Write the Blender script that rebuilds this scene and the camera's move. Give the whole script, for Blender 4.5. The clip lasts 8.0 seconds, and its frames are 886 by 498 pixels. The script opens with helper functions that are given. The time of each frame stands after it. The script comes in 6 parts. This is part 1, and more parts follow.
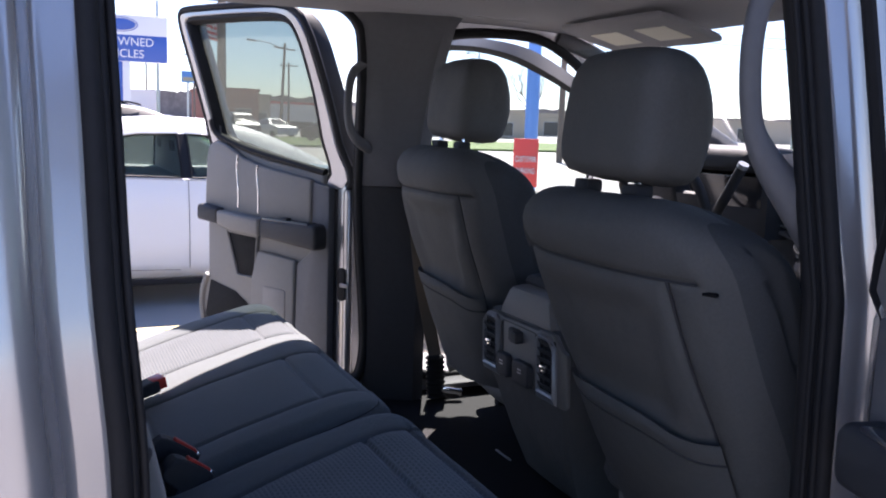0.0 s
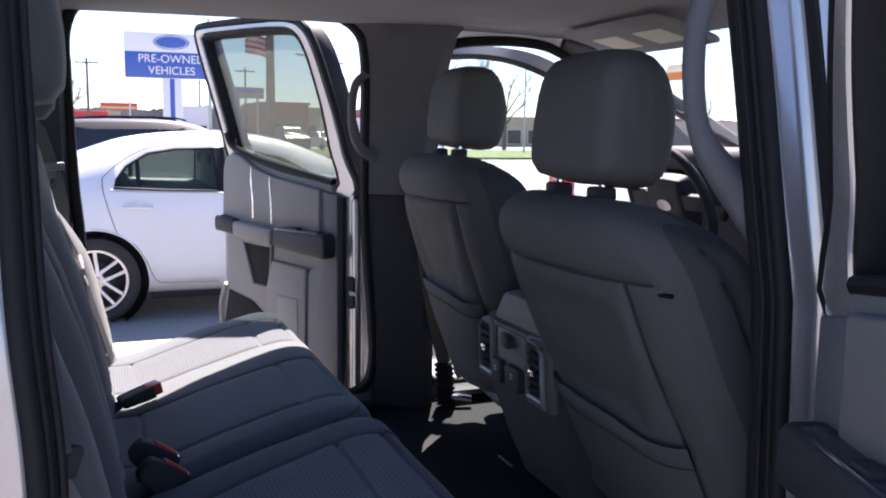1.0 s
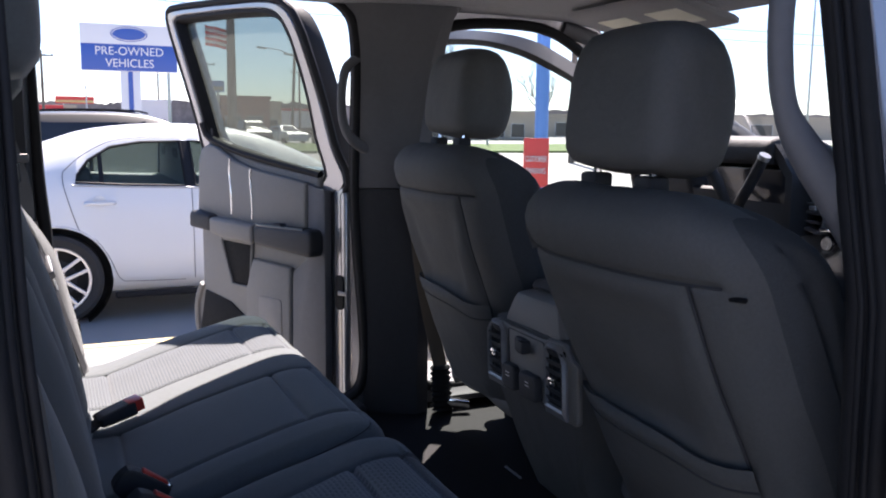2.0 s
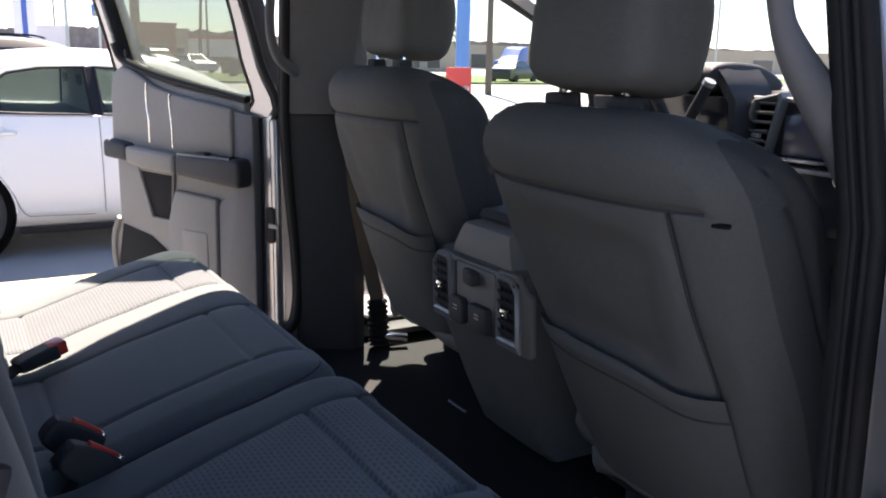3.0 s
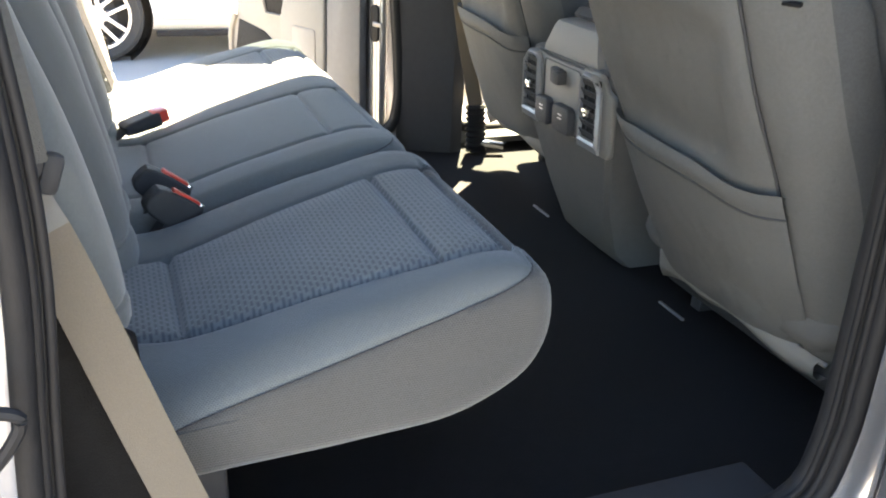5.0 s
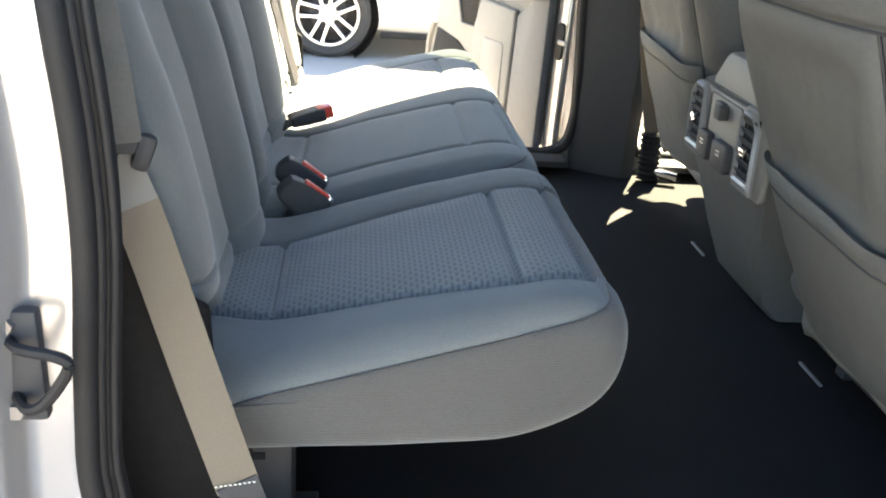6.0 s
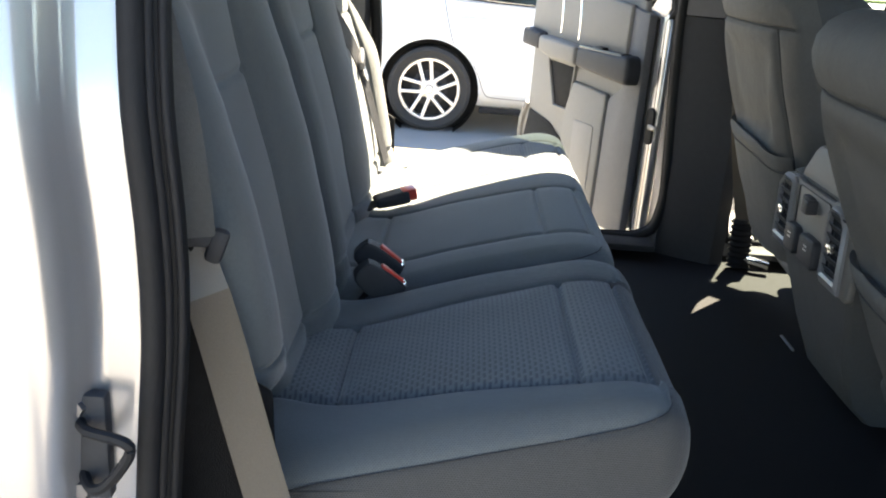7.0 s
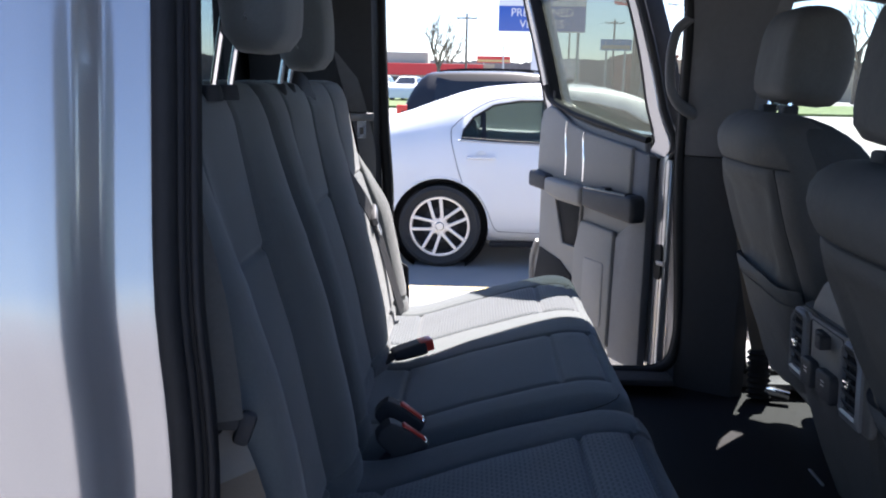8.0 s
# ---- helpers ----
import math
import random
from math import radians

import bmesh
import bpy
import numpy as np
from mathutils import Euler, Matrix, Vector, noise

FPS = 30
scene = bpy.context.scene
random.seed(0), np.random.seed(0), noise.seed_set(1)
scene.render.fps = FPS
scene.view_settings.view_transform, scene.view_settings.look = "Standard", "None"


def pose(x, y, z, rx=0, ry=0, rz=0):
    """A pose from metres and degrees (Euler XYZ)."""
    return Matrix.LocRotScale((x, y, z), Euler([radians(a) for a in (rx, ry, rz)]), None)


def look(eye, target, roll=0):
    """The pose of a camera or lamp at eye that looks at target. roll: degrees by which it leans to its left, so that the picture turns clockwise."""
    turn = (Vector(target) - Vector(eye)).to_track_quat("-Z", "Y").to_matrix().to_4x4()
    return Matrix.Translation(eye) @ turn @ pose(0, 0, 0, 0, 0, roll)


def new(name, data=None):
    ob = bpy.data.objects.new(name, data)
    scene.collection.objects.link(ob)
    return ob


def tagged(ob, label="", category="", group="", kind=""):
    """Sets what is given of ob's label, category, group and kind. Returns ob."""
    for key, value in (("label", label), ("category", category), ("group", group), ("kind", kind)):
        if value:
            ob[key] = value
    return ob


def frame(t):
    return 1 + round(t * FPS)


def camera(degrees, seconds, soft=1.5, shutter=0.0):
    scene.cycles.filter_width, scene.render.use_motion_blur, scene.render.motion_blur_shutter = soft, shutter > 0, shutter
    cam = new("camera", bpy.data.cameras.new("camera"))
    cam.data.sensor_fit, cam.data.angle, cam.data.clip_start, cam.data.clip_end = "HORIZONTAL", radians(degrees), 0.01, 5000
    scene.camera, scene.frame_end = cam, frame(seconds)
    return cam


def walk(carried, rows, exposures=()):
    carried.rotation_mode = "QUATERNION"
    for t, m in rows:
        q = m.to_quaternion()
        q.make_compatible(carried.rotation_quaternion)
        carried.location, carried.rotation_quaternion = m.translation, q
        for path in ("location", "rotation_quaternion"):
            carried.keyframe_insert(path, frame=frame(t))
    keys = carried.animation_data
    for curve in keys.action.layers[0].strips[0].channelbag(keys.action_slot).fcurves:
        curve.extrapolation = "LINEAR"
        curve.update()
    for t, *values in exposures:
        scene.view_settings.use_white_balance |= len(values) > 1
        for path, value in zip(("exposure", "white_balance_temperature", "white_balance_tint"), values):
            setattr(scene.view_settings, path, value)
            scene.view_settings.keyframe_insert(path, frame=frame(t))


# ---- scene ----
cam = camera(54.7, 8.0, soft=2.0)
PATH = [
    (0, (-0.495, -1.715, 1.471), (0.354, 0.073, 1.184), 2.0),
    (0.5, (-0.393, -1.755, 1.476), (0.432, 0.048, 1.207), 1.7),
    (1, (-0.37, -1.788, 1.468), (0.371, 0.05, 1.201), 0.8),
    (1.2, (-0.37, -1.781, 1.457), (0.326, 0.073, 1.176), 1.2),
    (2.3, (-0.407, -1.523, 1.45), (0.496, 0.237, 1.156), 0.5),
    (2.5, (-0.408, -1.499, 1.447), (0.547, 0.23, 1.13), 0.5),
    (3, (-0.416, -1.482, 1.428), (0.567, 0.206, 0.997), 1.2),
    (3.5, (-0.418, -1.487, 1.404), (0.543, 0.179, 0.859), 1.6),
    (4, (-0.422, -1.508, 1.379), (0.515, 0.134, 0.724), 1.9),
    (4.2, (-0.425, -1.516, 1.373), (0.505, 0.113, 0.68), 2.0),
    (5.3, (-0.298, -1.598, 1.356), (0.232, 0.148, 0.538), 3.6),
    (5.5, (-0.265, -1.608, 1.363), (0.168, 0.17, 0.555), 4.3),
    (6, (-0.21, -1.617, 1.374), (0.01, 0.201, 0.571), 4.7),
    (6.5, (-0.178, -1.618, 1.39), (-0.116, 0.228, 0.621), 4.8),
    (7, (-0.173, -1.621, 1.413), (-0.186, 0.262, 0.74), 4.2),
    (7.5, (-0.177, -1.632, 1.444), (-0.214, 0.301, 0.932), 2.5),
    (8, (-0.177, -1.645, 1.469), (-0.239, 0.316, 1.083), 1.1),
]
EXPOSURES = [(0.0, 2.1, 6000, 26), (1.2, 2.1, 6050, 26), (2.4, 1.9, 6200, 21), (3.0, 2.4, 6650, 20), (3.5, 3.35, 7250, 20), (4.2, 4.25, 7900, 17),
             (5.5, 4.45, 8100, 9), (6.6, 4.1, 7950, 9), (7.1, 3.25, 7050, 9), (7.6, 2.55, 6230, 10), (8.0, 2.1, 5850, 18)]
walk(cam, [(t, look(eye, target, roll)) for t, eye, target, roll in PATH], EXPOSURES)

# ---- daylight ----
SUN_AZ, SUN_EL = radians(25), radians(54)          # azimuth from +y towards +x
sun_way = Vector((math.sin(SUN_AZ) * math.cos(SUN_EL), math.cos(SUN_AZ) * math.cos(SUN_EL), math.sin(SUN_EL)))
world = bpy.data.worlds.new("sky")
scene.world = world
world.use_nodes = True
wn = world.node_tree
sky = wn.nodes.new("ShaderNodeTexSky")
sky.sky_type = "NISHITA"
sky.sun_disc = False
sky.air_density, sky.dust_density, sky.ozone_density = 0.9, 0.25, 2.5
sky.sun_elevation, sky.sun_rotation = SUN_EL, SUN_AZ
wn.nodes["Background"].inputs[1].default_value = 0.07
wn.links.new(sky.outputs[0], wn.nodes["Background"].inputs[0])
sun = new("sun", bpy.data.lights.new("sun", "SUN"))
sun.data.energy, sun.data.angle, sun.data.color = 5.0, radians(0.5), (1.0, 0.91, 0.76)
sun.matrix_world = look(sun_way * 50, (0, 0, 0))


# ---- materials ----
def material(name, colour, rough=0.6, metal=0.0, scale=60.0, amount=0.12, bump=0.0, bump_scale=400.0, coat=0.0, patches=1.5, spec=0.5, waves=0.0):
    """A surface with fine grain, broad patches and a fine relief."""
    m = bpy.data.materials.new(name)
    m.use_nodes = True
    t, b = m.node_tree, m.node_tree.nodes["Principled BSDF"]
    co = t.nodes.new("ShaderNodeTexCoord")
    fine, broad = t.nodes.new("ShaderNodeTexNoise"), t.nodes.new("ShaderNodeTexNoise")
    fine.inputs["Scale"].default_value, fine.inputs["Detail"].default_value = scale, 4
    broad.inputs["Scale"].default_value, broad.inputs["Detail"].default_value = patches, 3
    both = t.nodes.new("ShaderNodeMath")
    both.operation = "ADD"
    t.links.new(co.outputs["Object"], fine.inputs["Vector"]), t.links.new(co.outputs["Object"], broad.inputs["Vector"])
    t.links.new(fine.outputs[0], both.inputs[0]), t.links.new(broad.outputs[0], both.inputs[1])
    ramp = t.nodes.new("ShaderNodeMapRange")
    ramp.inputs[1].default_value, ramp.inputs[2].default_value = 0.5, 1.5
    ramp.inputs[3].default_value, ramp.inputs[4].default_value = 1 - amount, 1 + amount
    t.links.new(both.outputs[0], ramp.inputs[0])
    mul = t.nodes.new("ShaderNodeVectorMath")
    mul.operation = "SCALE"
    mul.inputs[0].default_value = colour
    t.links.new(ramp.outputs[0], mul.inputs["Scale"]), t.links.new(mul.outputs[0], b.inputs["Base Color"])
    b.inputs["Roughness"].default_value, b.inputs["Metallic"].default_value = rough, metal
    b.inputs["Coat Weight"].default_value, b.inputs["Coat Roughness"].default_value = coat, 0.04
    b.inputs["Specular IOR Level"].default_value = spec
    if bump:
        n, bp = t.nodes.new("ShaderNodeTexNoise"), t.nodes.new("ShaderNodeBump")
        n.inputs["Scale"].default_value, n.inputs["Detail"].default_value = bump_scale, 2
        bp.inputs["Strength"].default_value, bp.inputs["Distance"].default_value = bump, 0.002
        t.links.new(co.outputs["Object"], n.inputs["Vector"]), t.links.new(n.outputs[0], bp.inputs["Height"]), t.links.new(bp.outputs[0], b.inputs["Normal"])
        if waves:
            n2, bp2 = t.nodes.new("ShaderNodeTexNoise"), t.nodes.new("ShaderNodeBump")
            n2.inputs["Scale"].default_value, n2.inputs["Detail"].default_value = 16.0, 3
            bp2.inputs["Strength"].default_value, bp2.inputs["Distance"].default_value = 1.0, waves
            t.links.new(co.outputs["Object"], n2.inputs["Vector"]), t.links.new(n2.outputs[0], bp2.inputs["Height"]), t.links.new(bp2.outputs[0], bp.inputs["Normal"])
    return m


def weave(name, colour, dash=False, dots=False):
    """Seat cloth: a fine rib, and where asked for short staggered dashes sunk into it."""
    m = material(name, colour, 0.92, scale=260, amount=0.16, patches=5, spec=0.25)
    t, b = m.node_tree, m.node_tree.nodes["Principled BSDF"]
    b.inputs["Sheen Weight"].default_value, b.inputs["Sheen Roughness"].default_value = 0.25, 0.5
    co = t.nodes.new("ShaderNodeTexCoord")
    bp = t.nodes.new("ShaderNodeBump")
    bp.inputs["Distance"].default_value = 0.0015
    if dash:
        br = t.nodes.new("ShaderNodeTexBrick")
        br.inputs["Scale"].default_value, br.inputs["Mortar Size"].default_value, br.inputs["Mortar Smooth"].default_value = 1.0, 0.0022, 0.45
        br.inputs["Brick Width"].default_value, br.inputs["Row Height"].default_value = 0.0130, 0.0070
        br.inputs["Color1"].default_value = br.inputs["Color2"].default_value = (0.60, 0.62, 0.66, 1)
        br.inputs["Mortar"].default_value = (1, 1, 1, 1)
        mp = t.nodes.new("ShaderNodeMapping")
        mp.inputs["Rotation"].default_value = (0, 0, radians(90))
        t.links.new(co.outputs["Object"], mp.inputs["Vector"]), t.links.new(mp.outputs[0], br.inputs["Vector"])
        old = b.inputs["Base Color"].links[0].from_socket
        mx = t.nodes.new("ShaderNodeVectorMath")
        mx.operation = "MULTIPLY"
        t.links.new(old, mx.inputs[0]), t.links.new(br.outputs[0], mx.inputs[1]), t.links.new(mx.outputs[0], b.inputs["Base Color"])
        bp.inputs["Strength"].default_value = 0.8
        t.links.new(br.outputs[0], bp.inputs["Height"])
    elif dots:
        br = t.nodes.new("ShaderNodeTexBrick")
        br.inputs["Scale"].default_value, br.inputs["Mortar Size"].default_value, br.inputs["Mortar Smooth"].default_value = 1.0, 0.0010, 0.6
        br.inputs["Brick Width"].default_value, br.inputs["Row Height"].default_value = 0.0036, 0.0030
        br.inputs["Color1"].default_value = br.inputs["Color2"].default_value = (0.70, 0.71, 0.74, 1)
        br.inputs["Mortar"].default_value = (1.12, 1.11, 1.09, 1)
        # along x, and across it by y on level cloth and by z on upright cloth
        sp, ad, cb = t.nodes.new("ShaderNodeSeparateXYZ"), t.nodes.new("ShaderNodeMath"), t.nodes.new("ShaderNodeCombineXYZ")
        t.links.new(co.outputs["Object"], sp.inputs[0])
        t.links.new(sp.outputs[1], ad.inputs[0]), t.links.new(sp.outputs[2], ad.inputs[1])
        t.links.new(sp.outputs[0], cb.inputs[0]), t.links.new(ad.outputs[0], cb.inputs[1]), t.links.new(cb.outputs[0], br.inputs["Vector"])
        old = b.inputs["Base Color"].links[0].from_socket
        mx = t.nodes.new("ShaderNodeVectorMath")
        mx.operation = "MULTIPLY"
        t.links.new(old, mx.inputs[0]), t.links.new(br.outputs[0], mx.inputs[1]), t.links.new(mx.outputs[0], b.inputs["Base Color"])
        bp.inputs["Strength"].default_value = 0.5
        t.links.new(br.outputs[0], bp.inputs["Height"])
    else:
        ck = t.nodes.new("ShaderNodeTexChecker")
        ck.inputs["Scale"].default_value = 380
        bp.inputs["Strength"].default_value = 0.35
        t.links.new(co.outputs["Object"], ck.inputs["Vector"]), t.links.new(ck.outputs[1], bp.inputs["Height"])
    t.links.new(bp.outputs[0], b.inputs["Normal"])
    return m


def glass(name, tint, dust=0.0):
    m = bpy.data.materials.new(name)
    m.use_nodes = True
    t = m.node_tree
    out, old = t.nodes["Material Output"], t.nodes["Principled BSDF"]
    t.nodes.remove(old)
    tr, gl, mix, lw, power, most = (t.nodes.new(k) for k in ("ShaderNodeBsdfTransparent", "ShaderNodeBsdfGlossy", "ShaderNodeMixShader", "ShaderNodeLayerWeight", "ShaderNodeMath", "ShaderNodeMath"))
    tr.inputs[0].default_value = (*tint, 1)
    gl.inputs["Roughness"].default_value = 0.01
    lw.inputs[0].default_value = 0.5
    power.operation, power.inputs[1].default_value = "POWER", 5.0
    most.operation, most.inputs[1].default_value, most.inputs[2].default_value = "MULTIPLY_ADD", 0.75, 0.025
    t.links.new(lw.outputs["Facing"], power.inputs[0]), t.links.new(power.outputs[0], most.inputs[0]), t.links.new(most.outputs[0], mix.inputs[0])
    t.links.new(tr.outputs[0], mix.inputs[1]), t.links.new(gl.outputs[0], mix.inputs[2]), t.links.new(mix.outputs[0], out.inputs[0])
    if dust:
        film, over = t.nodes.new("ShaderNodeBsdfTranslucent"), t.nodes.new("ShaderNodeMixShader")
        film.inputs[0].default_value = (0.78, 0.80, 0.74, 1)
        over.inputs[0].default_value = dust
        t.links.new(mix.outputs[0], over.inputs[1]), t.links.new(film.outputs[0], over.inputs[2]), t.links.new(over.outputs[0], out.inputs[0])
    return m


M_PAINT = material("silver_paint", (0.40, 0.395, 0.405), 0.24, 0.65, scale=900, amount=0.05, coat=0.7)
M_SEAL = material("black_rubber", (0.010, 0.010, 0.0115), 0.65, bump=0.15, amount=0.3, spec=0.25)
M_TRIM_DARK = material("dark_trim_plastic", (0.031, 0.032, 0.036), 0.6, spec=0.3, bump=0.35, bump_scale=900, amount=0.15)
M_TRIM_GREY = material("grey_trim_plastic", (0.21, 0.20, 0.19), 0.62, bump=0.4, bump_scale=900, amount=0.1)
M_PILLAR = material("pillar_trim_plastic", (0.105, 0.105, 0.112), 0.6, bump=0.4, bump_scale=900, amount=0.12)
M_DOORCARD = material("door_card_plastic", (0.180, 0.174, 0.164), 0.6, bump=0.4, bump_scale=900, amount=0.08)
M_HEADLINER = material("headliner_cloth", (0.27, 0.27, 0.285), 0.95, scale=500, bump=0.5, bump_scale=1400, amount=0.18)
M_CARPET = material("black_floor_vinyl", (0.0080, 0.0080, 0.0091), 0.7, spec=0.16, bump=0.6, bump_scale=500, amount=0.4)
# one cloth: cushion copy lighter for bounced sun, backrest copy darker for shade
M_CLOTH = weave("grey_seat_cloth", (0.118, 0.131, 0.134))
M_CLOTH_SHADED = weave("shaded_seat_cloth", (0.090, 0.099, 0.102))
M_CLOTH_DOTS = weave("grey_dotted_seat_cloth", (0.094, 0.105, 0.110), dots=True)
# side cloth coloured darker than the cushion top to stand in for shade
M_CLOTH_SIDE = weave("shaded_side_cloth", (0.061, 0.061, 0.060), dots=True)
M_CLOTH_DASH = weave("grey_dashed_seat_cloth", (0.110, 0.121, 0.128), dash=True)
M_CLOTH_DARK = material("dark_seat_cloth", (0.060, 0.063, 0.066), 0.95, spec=0.12, scale=300, bump=0.5, bump_scale=900, amount=0.2)
M_SEATBACK = material("seat_back_vinyl", (0.080, 0.081, 0.080), 0.75, spec=0.3, scale=220, bump=0.5, bump_scale=700, amount=0.16, waves=0.006)
M_SEAM = material("seam_thread", (0.03, 0.031, 0.035), 0.9)
M_CHROME = material("chrome", (0.75, 0.75, 0.76), 0.12, 1.0, amount=0.05)
M_SATIN = material("satin_silver_plastic", (0.42, 0.42, 0.43), 0.38, 0.6, amount=0.06)
M_BEZEL = material("silver_grey_plastic", (0.20, 0.20, 0.205), 0.40, 0.25, amount=0.06)
M_GUNMETAL = material("dark_steel", (0.16, 0.16, 0.17), 0.4, 0.7, amount=0.08)
M_PANEL = material("console_panel_plastic", (0.15, 0.143, 0.132), 0.6, bump=0.4, bump_scale=900, amount=0.08)
M_BLACKGLASS = material("black_car_window", (0.018, 0.022, 0.028), 0.06, amount=0.25, scale=3.0, patches=1.2)
M_CARGLASS = material("car_window", (0.05, 0.072, 0.075), 0.05, amount=0.25, scale=3.0, patches=1.2)
M_WEB = material("belt_webbing", (0.128, 0.106, 0.081), 0.85, scale=600, bump=0.5, bump_scale=900, amount=0.15)
M_RED = material("red_plastic", (0.55, 0.04, 0.025), 0.4)
M_GLASS_TINT = glass("privacy_glass", (0.44, 0.475, 0.445), 0.04)
M_GLASS = glass("clear_glass", (0.86, 0.90, 0.88))
M_GLASS_CAR = glass("car_side_glass", (0.62, 0.70, 0.68), 0.03)
M_GLASS_DARK = glass("dark_car_glass", (0.55, 0.59, 0.58))
M_ASPHALT = material("asphalt", (0.255, 0.247, 0.236), 0.9, scale=180, bump=0.8, bump_scale=260, amount=0.35, patches=0.25)
M_CONCRETE = material("concrete", (0.34, 0.325, 0.30), 0.9, scale=40, bump=0.4, amount=0.2, patches=0.3)
M_WHITECAR = material("white_car_paint", (0.68, 0.68, 0.685), 0.4, 0.0, scale=2, amount=0.02, coat=0.35)
M_BLACKCAR = material("black_car_paint", (0.012, 0.012, 0.014), 0.35, 0.0, scale=2, amount=0.1, coat=0.15)
M_TYRE = material("tyre_rubber", (0.02, 0.02, 0.021), 0.8, bump=0.3, amount=0.3)
M_ALLOY = material("alloy", (0.62, 0.62, 0.64), 0.3, 0.85, amount=0.05)
M_YELLOW = material("yellow_road_paint", (0.58, 0.46, 0.20), 0.8, scale=60, amount=0.3)
M_GRASS = material("grass", (0.09, 0.13, 0.035), 0.95, scale=8, amount=0.4, bump=0.8, bump_scale=60)
M_SIGN_WHITE = material("white_sign_face", (0.66, 0.66, 0.68), 0.4, amount=0.03)
M_SIGN_BLUE = material("blue_sign_face", (0.035, 0.09, 0.36), 0.4, amount=0.05)
M_POST_BLUE = material("blue_post_paint", (0.10, 0.24, 0.58), 0.45, amount=0.08)
M_SIGN_RED = material("red_sign_face", (0.62, 0.06, 0.05), 0.5, amount=0.06)
M_BARK = material("bark", (0.13, 0.11, 0.09), 0.95, amount=0.3)
M_BRICK = material("brick_wall", (0.24, 0.10, 0.07), 0.9, scale=30, amount=0.25)
M_TANWALL = material("tan_wall", (0.38, 0.33, 0.26), 0.9, scale=20, amount=0.15)
M_REDWALL = material("red_fascia", (0.50, 0.04, 0.04), 0.6, amount=0.1)
M_POLE = material("wooden_pole", (0.12, 0.10, 0.085), 0.9, amount=0.3)
M_WOODS = material("bare_woods", (0.20, 0.175, 0.165), 1.0, scale=0.6, amount=0.5, patches=0.1)
M_TAG = material("orange_paper", (0.62, 0.20, 0.04), 0.7, amount=0.05)
M_LABEL = material("paper_label", (0.72, 0.70, 0.60), 0.7, amount=0.05)
# blue-grey base colour stands in for a hazy reflection on the screen
M_DISPLAY = material("glare_display", (0.075, 0.085, 0.125), 0.22, amount=0.05)
M_SCREEN = material("dark_screen", (0.03, 0.035, 0.045), 0.12, amount=0.05)


# ---- shaping helpers ----
def mesh_of(bm, name, mat, smooth=True, angle=40):
    bmesh.ops.recalc_face_normals(bm, faces=bm.faces)
    if smooth:
        lim = radians(angle)
        for f in bm.faces:
            f.smooth = True
        for e in bm.edges:
            e.smooth = len(e.link_faces) == 2 and e.calc_face_angle(0) < lim
    me = bpy.data.meshes.new(name)
    bm.to_mesh(me)
    bm.free()
    me.materials.append(mat)
    return me


def part(name, bm, mat, parent=None, label="", smooth=True, angle=40):
    ob = new(name, mesh_of(bm, name, mat, smooth, angle))
    if parent:
        ob.parent = parent
    return tagged(ob, label)


def thing(name, label, category, at=None, group="", kind=""):
    ob = new(name)
    ob.empty_display_size = 0.05
    if at is not None:
        ob.matrix_basis = at
    return tagged(ob, label, category, group, kind)


def join(*bms):
    out = bms[0]
    for b in bms[1:]:
        me = bpy.data.meshes.new("join")
        b.to_mesh(me)
        b.free()
        out.from_mesh(me)
        bpy.data.meshes.remove(me)
    return out


def box(x0, x1, y0, y1, z0, z1, bevel=0.0, seg=2):
    bm = bmesh.new()
    bmesh.ops.create_cube(bm, size=1.0, matrix=Matrix.Translation(((x0 + x1) / 2, (y0 + y1) / 2, (z0 + z1) / 2)) @ Matrix.Diagonal((x1 - x0, y1 - y0, z1 - z0, 1)))
    if bevel:
        bmesh.ops.bevel(bm, geom=bm.edges[:], offset=bevel, segments=seg, affect="EDGES", profile=0.5)
    return bm


def moved(bm, m):
    bmesh.ops.transform(bm, matrix=m, verts=bm.verts)
    return bm


def rings(loops, closed=True, cap=True, wrap=False):
    """A skin through loops of points."""
    bm = bmesh.new()
    vs = [[bm.verts.new(p) for p in loop] for loop in loops]
    n = len(vs[0])
    pairs = list(zip(vs, vs[1:])) + ([(vs[-1], vs[0])] if wrap else [])
    for a, b in pairs:
        for k in range(n if closed else n - 1):
            j = (k + 1) % n
            bm.faces.new((a[k], a[j], b[j], b[k]))
    if cap == "fan" and not wrap:
        for loop in (vs[0], vs[-1]):
            mid = bm.verts.new(sum((v.co for v in loop), Vector()) / n)
            for k in range(n):
                bm.faces.new((loop[k], loop[(k + 1) % n], mid))
    elif cap and not wrap:
        bm.faces.new(vs[0]), bm.faces.new(vs[-1])
    return bm


def smooth_path(points, per=6, closed=False):
    """A smooth line through points."""
    pts = [Vector(p) for p in points]
    n, out = len(pts), []
    for i in range(n if closed else n - 1):
        if closed:
            a, b, c, d = (pts[(i + k) % n] for k in (-1, 0, 1, 2))
        else:
            a, b, c, d = pts[max(i - 1, 0)], pts[i], pts[i + 1], pts[min(i + 2, n - 1)]
        for k in range(per):
            t = k / per
            out.append(0.5 * (2 * b + (c - a) * t + (2 * a - 5 * b + 4 * c - d) * t * t + (3 * b - a - 3 * c + d) * t ** 3))
    return out if closed else out + [pts[-1]]


